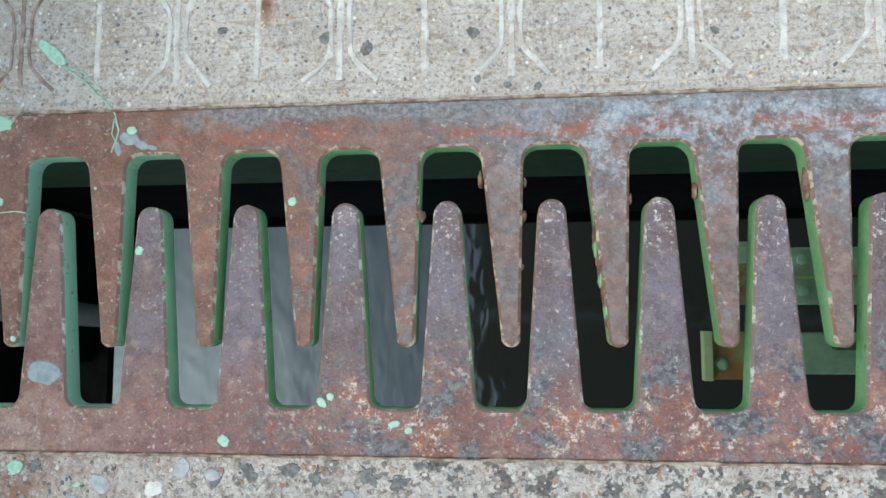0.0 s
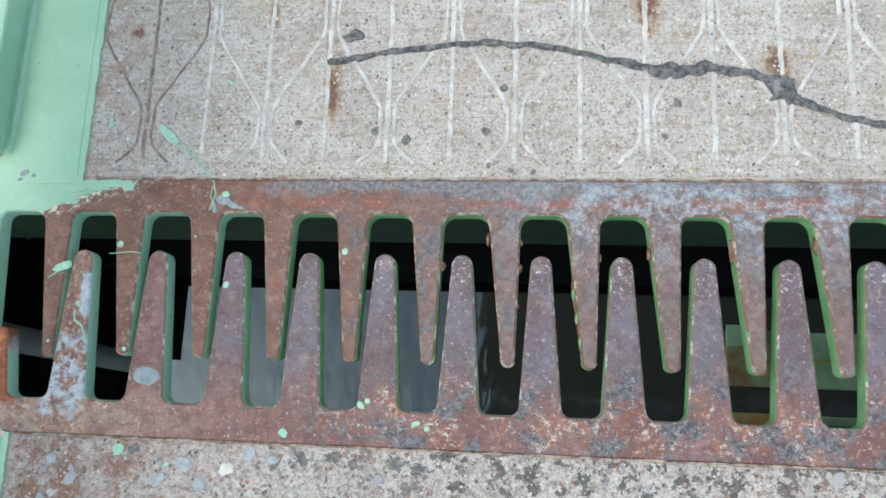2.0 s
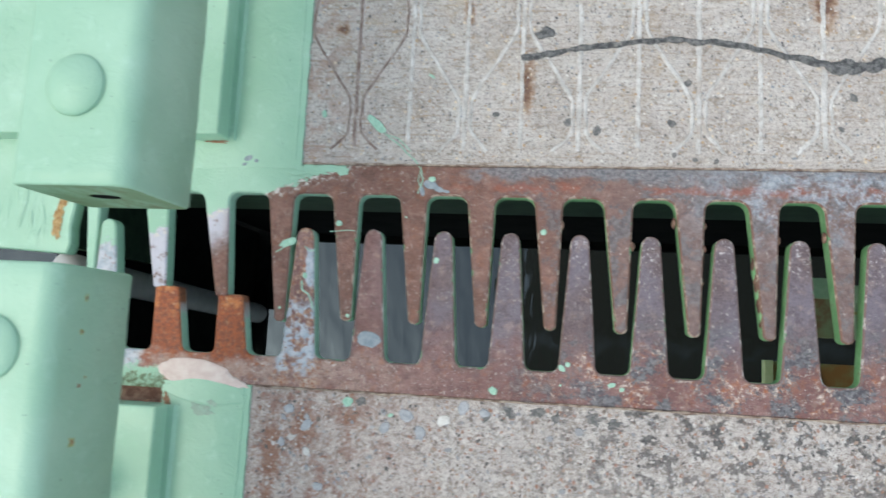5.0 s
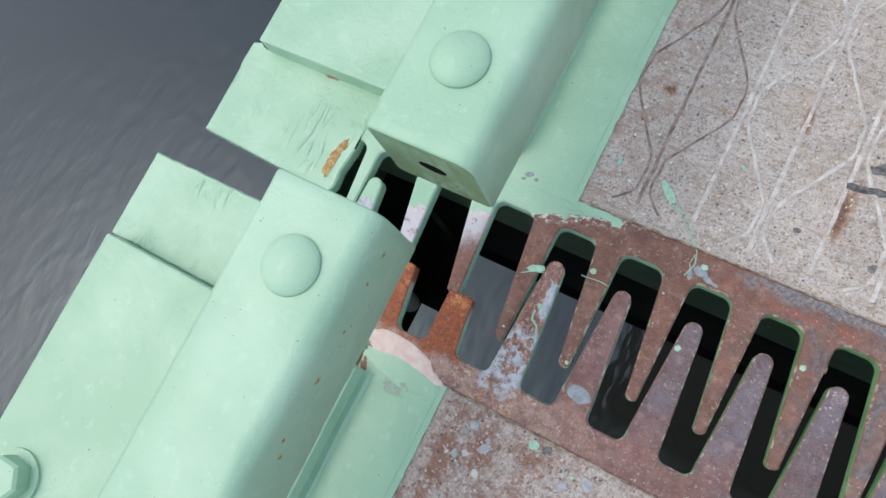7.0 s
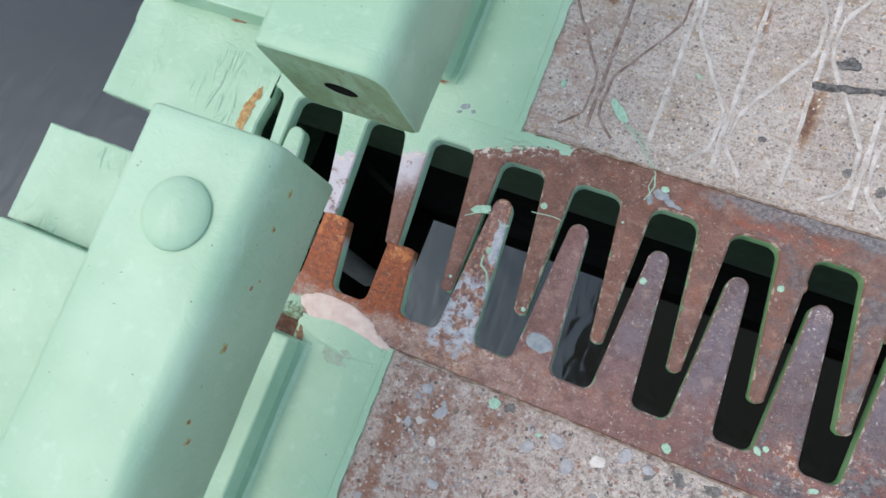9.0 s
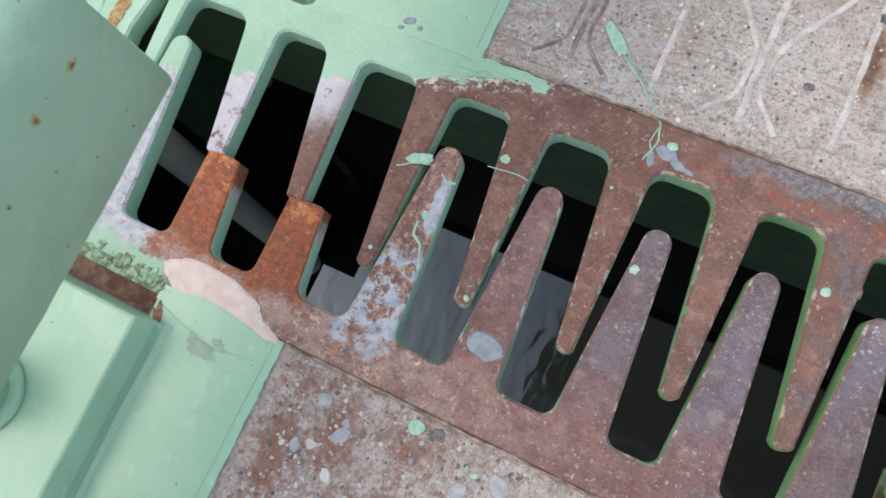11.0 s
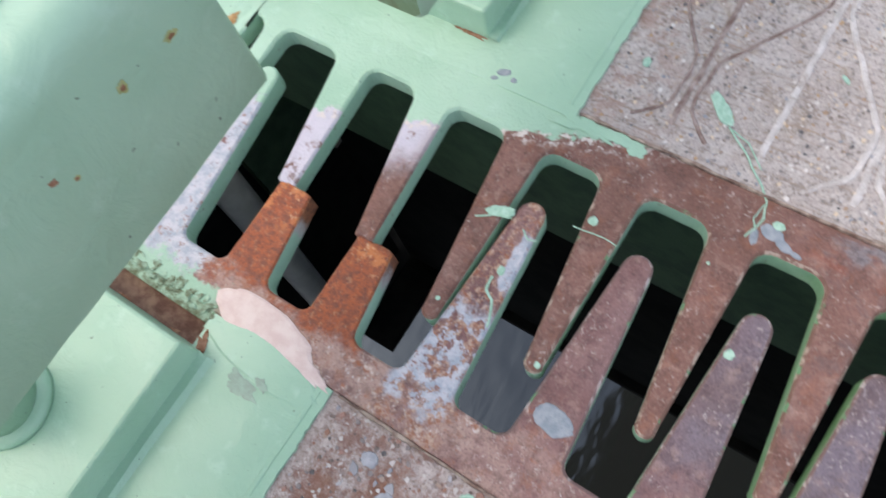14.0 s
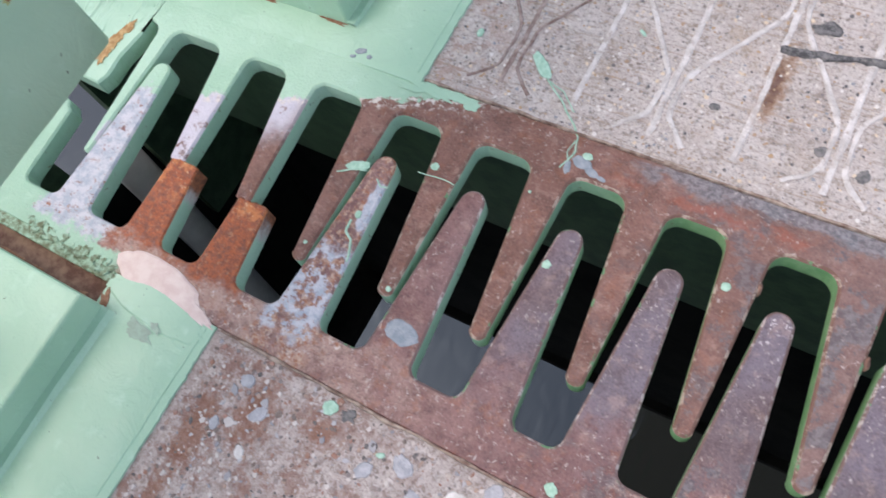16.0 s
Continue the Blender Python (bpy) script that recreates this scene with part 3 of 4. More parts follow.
def blob(x, y, rx, ry, z, thick, turn=0.0, ragged=0.25, seed=0.0, bm=None, sides=36):
    """A flat dried splash with an uneven outline and a thin edge."""
    bm = bm or bmesh.new()
    c, s = math.cos(turn), math.sin(turn)
    rings = []
    for f, h in ((1.0, 0.0), (0.9, 0.75), (0.5, 1.0)):
        ring = []
        for k in range(sides):
            a = 2 * math.pi * k / sides
            u, v = math.cos(a), math.sin(a)
            r = f * (1 + ragged * (0.75 * noise.noise((u * 1.6 + seed, v * 1.6, seed * 1.3)) + 0.45 * noise.noise((u * 4.5, v * 4.5 + seed, 3.0)) + 0.3 * noise.noise((u * 11, v * 11, seed))))
            u, v = rx * r * u, ry * r * v
            ring.append(bm.verts.new((x + u * c - v * s, y + u * s + v * c, z + thick * h)))
        rings.append(ring)
    for a, b in zip(rings, rings[1:]):
        for k in range(sides):
            bm.faces.new((a[k], a[(k + 1) % sides], b[(k + 1) % sides], b[k]))
    bm.faces.new(rings[-1])
    return bm


# ---- water and bridge underside ----
bm = bmesh.new()
bmesh.ops.create_grid(bm, x_segments=1, y_segments=1, size=1500)
for v in bm.verts:
    v.co.z = -9.0
tagged(part("water", bm, WATER), "grey rippled river water far below the bridge", "water", kind="structure")

DECK_TOP = -0.0012
UPPER_EDGE, LOWER_EDGE = 0.077, -0.168
deck_up = tagged(part("pavement_upper", box((-0.0222, UPPER_EDGE, -0.22), (13.6, 5, DECK_TOP)), [DECK_A]),
                 "pale worn concrete walkway filled into a steel grid", "pavement", kind="structure")
deck_low = tagged(part("pavement_lower", box((-0.055, -5, -0.22), (13.6, LOWER_EDGE, DECK_TOP)), [DECK_B]),
                  "coarse worn concrete walkway with dark tar specks", "pavement", kind="structure")

# ---- steel grid in the upper walkway ----
grid = deck_up
GRID_X, GRID_S, NODE_Y, NODE_H = 0.0405, 0.0611, 0.133, 0.114
for k in range(0, 16):
    x = GRID_X + GRID_S * k
    mat = RUSTBAR if k == 0 else CEMENT
    pts = [(x, 0.091 + 0.008 * random.random()), (x, 0.2), (x, 0.3), (x, 0.75)]
    wide = (0.0030 if k == 0 else 0.0042) + 0.0012 * random.random()
    part("bearing_bar", ribbon(along(pts, 14, 0.0009, k), wide, DECK_TOP + 0.0002, 0.0006, rag=0.6), mat, grid)
for k in range(-1, 15):
    pts = []
    low = k % 2 == 0
    xa, xb = GRID_X + GRID_S * k + 0.0065, GRID_X + GRID_S * (k + 1) - 0.0065
    y, on_left = NODE_Y, low
    first = xa if on_left else xb
    other = xb if on_left else xa
    start = first + (other - first) * 0.42
    pts.append((start, 0.094))
    for m in range(6):
        here = first if m % 2 == 0 else other
        yc = NODE_Y + NODE_H * m
        pts += [(here, yc - 0.019), (here, yc + 0.019)]
    pts = [p for p in pts if p[0] > -0.0158]
    part("crimped_bar", ribbon(along(rounded(pts), 5, 0.0016, k + 40), 0.0026 if k <= 0 else 0.0040, DECK_TOP + 0.0002, 0.0009, rag=0.75), RUSTBAR if k <= 0 else CEMENT, grid)

# ---- finger joint ----
THICK = 0.017


# at the joint's end the fingers stand wider apart: middle at the root, lean towards the tip
LOW_END = {1: (0.0708, -0.001), 0: (-0.0060, -0.001), -1: (-0.0830, -0.011), -2: (-0.1580, -0.012), -3: (-0.2365, -0.007), -4: (-0.3130, 0.0), -5: (-0.3900, 0.0)}
UP_END = {1: (0.1120, 0.007), 0: (0.0360, 0.0085), -1: (-0.038, 0.008), -2: (-0.1150, 0.019), -3: (-0.1880, 0.018), -4: (-0.266, 0.008), -5: (-0.309, 0.0)}


def low_x(i):
    """Middle of a lower finger at its root."""
    return LOW_END[i][0] if i in LOW_END else 0.0716 * i + 0.0035


def low_lean(i):
    return LOW_END[i][1] if i in LOW_END else 0.0


def up_x(i):
    if i > 12:
        return up_x(12) + 0.0716 * (i - 12)
    return UP_END[i][0] if i in UP_END else 0.0425 + 0.0714 * i


def up_lean(i):
    return UP_END[i][1] if i in UP_END else 0.005


def low_finger(i, tip=0.006, ragged=False):
    """Outline of a lower finger with its share of the root, counter-clockwise."""
    x, root, back = low_x(i), -0.136, -0.142
    left, right = (low_x(i - 1) + x) / 2, (x + low_x(i + 1)) / 2
    half = lambda y: 0.0098 + 0.0700 * (-0.006 - y)
    side = []
    for a in range(0, 91, 18):
        s = math.radians(a)
        side.append((half(-0.128) + 0.0085 * (1 - math.sin(s)), root + 0.0085 * (1 - math.cos(s))))
    if ragged:
        w = half(tip)
        side.append((w, tip - 0.001))
        cap = [(w * (1 - 2 * f / 7), tip + 0.0022 * noise.noise((f * 1.7, i * 3.3, 0))) for f in range(1, 7)]
    else:
        c, r = tip - 0.0095, 0.0095
        side.append((half(c), c))
        cap = [(r * math.cos(math.radians(a)), c + r * math.sin(math.radians(a))) for a in range(20, 161, 20)]
    pts = [(left, back), (right, back), (right, root)]
    lean = lambda v: x + low_lean(i) * (v - root) / 0.14
    pts += [(lean(v) + u, v) for u, v in side] + [(lean(v) + u, v) for u, v in cap] + [(lean(v) - u, v) for u, v in side[::-1]] + [(left, root)]
    n = len(pts)
    return pts, (0, 1, n - 1)


def up_finger(i, tip=-0.093, slim=1.0, ragged=False):
    x, root, back = up_x(i), 0.044, 0.050
    left, right = (up_x(i - 1) + x) / 2, (x + up_x(i + 1)) / 2
    half = lambda y: slim * (0.0064 + 0.0670 * (y + 0.086))
    side = []
    for a in range(0, 91, 18):
        s = math.radians(a)
        side.append((half(0.033) + 0.0115 * (1 - math.sin(s)), root - 0.0115 * (1 - math.cos(s))))
    c, r = tip + 0.0068, 0.0068 * slim
    if ragged:
        w = half(tip)
        side.append((w, tip + 0.001))
        cap = [(w * (1 - 2 * f / 7), tip + 0.0022 * noise.noise((f * 1.7, i * 5.1, 2))) for f in range(1, 7)]
    else:
        side.append((half(c), c))
        cap = [(r * math.cos(math.radians(a)), c - r * math.sin(math.radians(a))) for a in range(20, 161, 20)]
    lean = lambda v: x + up_lean(i) * (root - v) / (root + 0.093)
    pts = [(right, back), (left, back), (left, root)]
    pts += [(lean(v) - u, v) for u, v in side] + [(lean(v) + u, v) for u, v in cap[::-1]][::1] + [(lean(v) + u, v) for u, v in side[::-1]] + [(right, root)]
    n = len(pts)
    return pts, (0, 1, n - 1)


LAST = 189
lower = holder("finger_plate", label="rusted lower finger plate of a bridge expansion joint", category="expansion joint", group="finger joint plates")
upper = holder("finger_plate", label="brown rusted upper finger plate with mint paint at its end", category="expansion joint", group="finger joint plates")
xl, xr = low_x(-4) - 0.038, (low_x(LAST) + low_x(LAST + 1)) / 2
body = [(xl, LOWER_EDGE), (-0.07, LOWER_EDGE), (xr, LOWER_EDGE), (xr, -0.142)]
edges = [(low_x(i) + low_x(i - 1)) / 2 for i in range(LAST, -4, -1)]
body += [(e, -0.142) for e in edges] + [(xl, -0.142)]
part("plate_body", prism(body, 0, -THICK, 0.0012, tuple(range(2, len(body)))), [LOWER, PAINT_SIDE], lower)
for i in range(-4, LAST + 1):
    if i in (-1, -2):
        pts, seams = low_finger(i, -0.0645 if i == -2 else -0.0710, True)
        part("finger", prism(pts, 0, -THICK, 0.0014, seams), [LOWER, BROKEN_SIDE], lower, "snapped-off finger with bright orange rust")
        continue
    pts, seams = low_finger(i, -0.055 if i == -4 else 0.010 if i == -3 else 0.006)
    part("finger", prism(pts, 0, -THICK, 0.0017, seams, True), [LOWER, PAINT_SIDE, RIM if i > 0 else LOWER], lower, "finger with flaking lavender primer" if i <= 0 else "")

xl, xr = (up_x(-5) + up_x(-4)) / 2, (up_x(LAST) + up_x(LAST + 1)) / 2
body = [(xr, UPPER_EDGE), (xl, UPPER_EDGE), (xl, 0.050)] + [((up_x(i) + up_x(i + 1)) / 2, 0.050) for i in range(-4, LAST)] + [(xr, 0.050)]
part("plate_body", prism(body, 0, -THICK, 0.0012, tuple(range(1, len(body)))), [BROWN, PAINT_SIDE], upper)
for i in range(-4, LAST + 1):
    pts, seams = up_finger(i, {-1: -0.098, -2: -0.0735, -3: -0.066}.get(i, -0.0945), 0.6 if i == -4 else 1.0, i in (-2, -3))
    part("finger", prism(pts, 0, -THICK, 0.0019, seams, True), [BROWN, PAINT_SIDE, RIM_TAN if i >= 0 else BROWN], upper)


def lump(x, y, r, long, seed, material=None):
    """A knobbly blob of old paint and rust hanging on the edge of an upper finger."""
    bm = bmesh.new()
    bmesh.ops.create_icosphere(bm, subdivisions=2, radius=1.0)
    for v in bm.verts:
        g = 1 + 0.45 * noise.noise(v.co * 1.7 + Vector((seed, 0, seed))) + 0.2 * noise.noise(v.co * 4 + Vector((0, seed, 0)))
        v.co = Vector((x + v.co.x * r * g, y + v.co.y * long * g, -0.0065 + v.co.z * 0.0055 * g))
    part("paint_lump", bm, material or BROWN, upper, "lump of old paint and rust on the finger's edge", True)


for n, (x, y, r, long) in enumerate(((0.3845, 0.021, 0.0022, 0.0060), (0.4150, 0.019, 0.0018, 0.0035), (0.4142, -0.005, 0.0022, 0.0040), (0.3428, -0.004, 0.0036, 0.0045), (0.2712, 0.016, 0.0026, 0.0055),
                                     (0.4125, -0.040, 0.0015, 0.0025), (0.4860, 0.006, 0.0016, 0.0040), (0.5290, 0.010, 0.0022, 0.0060), (0.6010, 0.014, 0.0028, 0.0110), (0.6730, 0.020, 0.0030, 0.0090))):
    lump(x, y, r * 0.85, long, n * 2.7, RUSTY)
for n in range(9):
    f = n / 8
    lump(0.4612 + 0.0080 * f, -0.020 - 0.056 * f, 0.0010 + 0.0007 * ((n * 5) % 3) / 2, 0.0075, 40 + n * 1.9, PAINT_SIDE if n % 3 == 1 else RUSTY)


def worn(outline, steps=14, rough=0.0011):
    """The same outline with finely uneven edges."""
    out = []
    for a, b in zip(outline, outline[1:] + outline[:1]):
        for k in range(steps):
            x, y = a[0] + (b[0] - a[0]) * k / steps, a[1] + (b[1] - a[1]) * k / steps
            f = min(k, 1) * rough
            out.append((x + f * noise.noise((x * 60, y * 60, 2)), y + 1.6 * f * noise.noise((x * 80, y * 80, 8))))
    return out


end_low = prism(worn([(-0.537, -0.1935), (low_x(-4) - 0.038, -0.1935), (low_x(-4) - 0.038, -0.075), (-0.537, -0.076)]), 0, -THICK, 0.002)
part("end_plate", end_low, [PAINT_WRINKLED, PAINT], lower, "mint painted end of the plate")
end_up = prism([(-0.491, -0.022), (xl - 0.006, -0.032), (xl - 0.002, -0.02), (xl - 0.004, 0.0), (xl, 0.03), (xl, UPPER_EDGE), (-0.491, UPPER_EDGE)], 0, -THICK, 0.002, (4, 5))
part("end_plate", end_up, [PAINT_WRINKLED, PAINT], upper, "mint painted end of the plate")

# bars set back under the plates, their shade put into the dark green
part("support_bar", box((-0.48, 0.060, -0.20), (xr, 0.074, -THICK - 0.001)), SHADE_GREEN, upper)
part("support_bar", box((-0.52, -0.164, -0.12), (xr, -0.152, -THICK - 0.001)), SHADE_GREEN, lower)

# ---- kerb steel beside the walkway ----
def kerb(name, label, x_strip, x_slab, x_left, near, far, sign):
    ob = holder(name, label=label, category="kerb", group="mint kerb steel")
    lo, hi = sorted((near, far))
    edge = []
    for d in np.concatenate([np.arange(-0.005 if sign > 0 else 0.0, 0.6, 0.003), [1.0, abs(far - near)]]):
        y = near + sign * d
        edge.append((x_strip + 0.0022 * noise.noise((y * 55, 1.0, sign)) + 0.0013 * noise.noise((y * 240, 4.0, sign)), y))
    ring = edge + [(x_slab - 0.01, far), (x_slab - 0.01, edge[0][1])]
    part("strip", prism(ring if sign > 0 else ring[::-1], 0.0008, -0.004 if sign > 0 else -0.05, 0.0003), [PAINT, PAINT], ob)
    if sign > 0:
        part("bed", box((x_slab - 0.01, near, -0.05), (x_strip - 0.006, far, 0.0)), PAINT, ob)
    start = near + sign * 0.026
    lo, hi = sorted((start, far))
    part("slab", box((x_left, lo, -0.05), (x_slab, hi, 0.030), 0.0025), PAINT, ob)
    part("weld", ribbon(along([(x_strip - 0.008, near + sign * 0.004), (x_strip - 0.010, near + sign * 0.2), (x_strip - 0.012, near + sign * 0.9)], 14, 0.001, sign), 0.004, 0.0003, 0.0014, rag=0.5), PAINT, ob)
    part("weld", ribbon(along([(x_slab + 0.002, start), (x_slab + 0.002, start + sign * 0.3), (x_slab + 0.002, start + sign)], 14, 0.0008, sign + 3), 0.016, 0.0005, 0.0045, rag=0.4), PAINT, ob)
    lo, hi = sorted((0.0 if sign > 0 else -0.082, far))
    # darkened green again stands for the shade beneath the kerb
    part("edge_plate", box((x_left + 0.002, lo, -0.45), (x_left + 0.018, hi, -0.051)), SHADE_GREEN, ob, "green edge plate under the kerb, coloured dark for the shade there")
    rng = random.Random(int(10 + sign))
    for n in range(7):
        x = x_slab - 0.004 - rng.random() ** 1.5 * 0.26
        part("rust_bleed", blob(x, start - sign * 0.0012, rng.uniform(0.003, 0.010), rng.uniform(0.0008, 0.0020), 0.0007 if sign > 0 else -0.0098, 0.0005, rng.uniform(-0.1, 0.1), 0.9, n * 2.1 + sign), RUSTSTAIN, ob, "rust bleeding from under the slab")
    if sign < 0:
        part("ledge", box((x_left, start, -0.05), (x_slab - 0.004, near, -0.010)), RUSTY, ob, "rust-crusted gap")
        part("lip", box((-0.306, near - 0.009, -0.012), (x_slab - 0.012, near + 0.001, -0.0006), 0.0008), LICHEN, ob, "crusted paint lip")
    else:
        skin = [(x_left - 0.0265, near - 0.006), (x_strip - 0.004, near - 0.006), (x_strip - 0.004, start + 0.004), (x_left - 0.0265, start + 0.004)]
        part("ledge", prism(worn(skin, 50, 0.0035), 0.0004, 0.00005, 0.0003), [PAINT, PAINT], ob, "ragged skin of mint paint")
    return ob


kerb("kerb_angle", "mint-painted steel kerb beside the upper walkway", -0.017, -0.105, -0.463, UPPER_EDGE, 5.0, 1)
kerb("kerb_angle", "mint-painted steel kerb beside the lower walkway", -0.055, -0.147, -0.516, LOWER_EDGE, -5.0, -1)


# ---- rails ----
def rail(name, label, x0, x1, y_end, y_far, z0, z1, rivets, hole):
    ob = holder(name, label=label, category="rail", group="mint bridge rails")
    r, rt = 0.006, 0.016
    prof = [(x0 + 0.004, z0), (x1 - 0.004, z0), (x1, z0 + 0.004)]
    prof += [(x1 - rt * (1 - math.cos(math.radians(a))), z1 - rt * (1 - math.sin(math.radians(a)))) for a in range(0, 91, 15)]
    prof += [(x0 + r * (1 - math.cos(math.radians(a))), z1 - r * (1 - math.sin(math.radians(a)))) for a in range(90, -1, -30)] + [(x0, z0 + 0.004)]
    bm = bmesh.new()
    sign = 1 if y_far > y_end else -1
    stations = [y_end + sign * 0.002] + [y_end + sign * (0.012 + 0.014 * n) for n in range(50)] + [y_end + sign, y_far]
    uneven = lambda x, y, z, s: 0.0011 * noise.noise((x * 24, y * 24, z * 24 + s)) + 0.0006 * noise.noise((x * 90, y * 70, z * 90 + s))
    rows = [[bm.verts.new((x + uneven(x, y, z, 0), y + (1.4 * uneven(x, y, z, 5) if n == 0 else 0), z + uneven(x, y, z, 9))) for x, z in prof] for n, y in enumerate(stations)]
    cx, cz = (x0 + x1) / 2, (z0 + z1) / 2
    lip = [bm.verts.new((cx + (x - cx) * 0.965, y_end, cz + (z - cz) * 0.965)) for x, z in prof]
    rows.insert(0, lip)
    n = len(prof)
    for a, b in zip(rows, rows[1:]):
        for k in range(n):
            bm.faces.new((a[k], a[(k + 1) % n], b[(k + 1) % n], b[k]))
    bm.faces.new(rows[-1])
    if hole:
        ring = [bm.verts.new((cx + 0.002 + 0.0132 * math.cos(a), y_end, cz + 0.004 + 0.009 * math.sin(a))) for a in (2 * math.pi * k / 16 for k in range(16))]
        deep = [bm.verts.new((v.co.x, y_end + sign * 0.05, v.co.z)) for v in ring]
        loop = []
        for c in (lip, ring):
            for k in range(len(c)):
                loop.append(bm.edges.get((c[k], c[(k + 1) % len(c)])) or bm.edges.new((c[k], c[(k + 1) % len(c)])))
        for f in bmesh.ops.triangle_fill(bm, edges=loop, use_beauty=True)["geom"]:
            if isinstance(f, bmesh.types.BMFace):
                f.material_index = 2
        # inside of the hole coloured black in place of its own shade
        for k in range(16):
            bm.faces.new((ring[k], ring[(k + 1) % 16], deep[(k + 1) % 16], deep[k])).material_index = 1
        bm.faces.new(deep).material_index = 1
    else:
        bm.faces.new(lip)
    body = part("body", bm, [PAINT_RAIL, SHADE_BLACK, PAINT_GRIMY], ob)
    for p in body.data.polygons:
        p.use_smooth = abs(p.normal.y) < 0.8
    part("support_block", box((x0 + 0.02, y_end + sign * 1.25, 0.030), (x1 - 0.02, y_end + sign * 1.35, z0), 0.003), PAINT_RAIL, ob)
    for x, y in rivets:
        dome = [(0.0238, 0.0), (0.0238, 0.0010), (0.0244, 0.0016), (0.0240, 0.0026), (0.0222, 0.0045), (0.0185, 0.0066), (0.013, 0.0086), (0.006, 0.0098), (0.001, 0.0101)]
        part("rivet", lathe(dome, (x, y, z1 - 0.0005), 28), PAINT_RAIL, body, smooth=True)
    return ob


rail("bottom_rail", "mint-painted steel rail with a domed rivet", -0.190, -0.091, -0.067, -5, 0.184, 0.284, [(-0.138, -0.131), (-0.138, -0.62)], False)
rail("bottom_rail", "mint-painted steel rail with a hole in its end", -0.143, -0.046, -0.009, 5, 0.182, 0.280, [(-0.096, 0.068), (-0.096, 0.56)], True)

anchor = holder("anchor_bolt", label="mint-painted anchor bolt standing on the kerb steel", category="bolt")
part("collar", lathe([(0.030, 0.03), (0.030, 0.034), (0.027, 0.037)], (-0.222, -0.283, 0), 24), PAINT, anchor, smooth=True)
part("shaft", lathe([(0.023, 0.034), (0.023, 0.085), (0.020, 0.09)], (-0.222, -0.283, 0), 24), PAINT, anchor, smooth=True)
nut = holder("hex_bolt", label="mint-painted hexagonal bolt head on the kerb steel", category="bolt")
part("washer", lathe([(0.034, 0.03), (0.034, 0.034)], (-0.455, -0.488, 0), 24), PAINT, nut)
part("head", lathe([(0.026, 0.034), (0.026, 0.052), (0.022, 0.055)], (-0.455, -0.488, 0), 6), PAINT, nut)

for n, (y, z, r) in enumerate(((-0.091, 0.246, 0.0024), (-0.117, 0.248, 0.0024), (-0.158, 0.245, 0.0034), (-0.200, 0.246, 0.0036), (-0.250, 0.252, 0.003), (-0.264, 0.242, 0.003), (-0.152, 0.238, 0.0016))):
    dot = holder("rust_spot", label="small ochre rust spot on the mint rail side", category="rust spot", group="rust spots on the rail")
    for name, f, mat, lift in (("stain", 1.0, SPOTSTAIN, 0.0), ("spot", 0.48, RUSTSTAIN, 0.0003)):
        bm = blob(0, 0, r * 0.95 * f, r * 1.15 * f, lift, 0.0003, n, 0.8, n * 2.3)
        bmesh.ops.transform(bm, verts=bm.verts[:], matrix=pose(-0.0911, y, z, 0, 90, 0))
        part(name, bm, mat, dot)

# ---- steelwork below the joint, its shade put into a near-black colour ----
below = holder("floor_beam", label="steel floor beam under the walkway, coloured near black for shade", category="beam")
part("web", box((-0.446, 0.135, -0.965), (13.6, 0.16, -0.23)), SHADE_BLACK, below)
part("flange", box((-0.441, 0.117, -0.985), (13.6, 0.42, -0.965)), SHADE_BLACK, below)
fascia = holder("fascia_beam", label="steel fascia beam under the bridge edge, coloured near black for shade", category="beam")
part("web", box((-0.62, -1.5, -0.965), (-0.59, 6, -0.72)), SHADE_BLACK, fascia)
part("flange", box((-0.78, -1.5, -0.990), (-0.442, 6, -0.966)), SHADE_BLACK, fascia)
# plate added to close off the bright water behind the left slots
part("closure_plate", box((-0.482, -0.16, -0.965), (-0.474, 0.134, -0.24)), SHADE_BLACK, fascia)
gusset = holder("gusset_plate", label="steel gusset plate joining the beams under the walkway, coloured near black for shade", category="gusset plate")
part("plate", prism([(-0.441, -0.055), (-0.366, -0.055), (-0.366, 0.1168), (-0.441, 0.1168)], -0.966, -0.984, 0.002), [SHADE_BLACK, SHADE_BLACK], gusset)
pipe = holder("drain_pipe", label="grey painted drain pipe running down beside the joint", category="pipe")
bm = lathe([(0.0235, 0.0), (0.0235, 0.76), (0.0, 0.761)], (0, 0, 0), 24)
bmesh.ops.transform(bm, verts=bm.verts[:], matrix=Matrix.Translation((-0.4605, -0.0665, -0.966)) @ Vector((0.024, 0.0446, 1.0)).to_track_quat("Z", "Y").to_matrix().to_4x4())
part("tube", bm, GREYPIPE, pipe, smooth=True)

# ---- loose and small things on the walkway ----
crack = [(0.222, 0.197), (0.255, 0.203), (0.290, 0.208), (0.335, 0.214), (0.376, 0.216), (0.415, 0.214), (0.450, 0.208), (0.500, 0.196), (0.545, 0.184), (0.591, 0.188), (0.625, 0.180), (0.645, 0.171), (0.665, 0.153), (0.702, 0.138), (0.745, 0.128), (0.83, 0.118), (0.95, 0.125)]
line = along(crack, 8, 0.0022, 3.0)
wide = [0.0065 + 0.003 * noise.noise((i * 0.21, 0, 5)) + 0.006 * math.exp(-((x - 0.565) / 0.04) ** 2) + 0.010 * math.exp(-((x - 0.65) / 0.014) ** 2) for i, (x, y) in enumerate(line)]
sealant = holder("crack_sealant", label="dark grey sealant smeared along a wandering concrete crack", category="sealant")
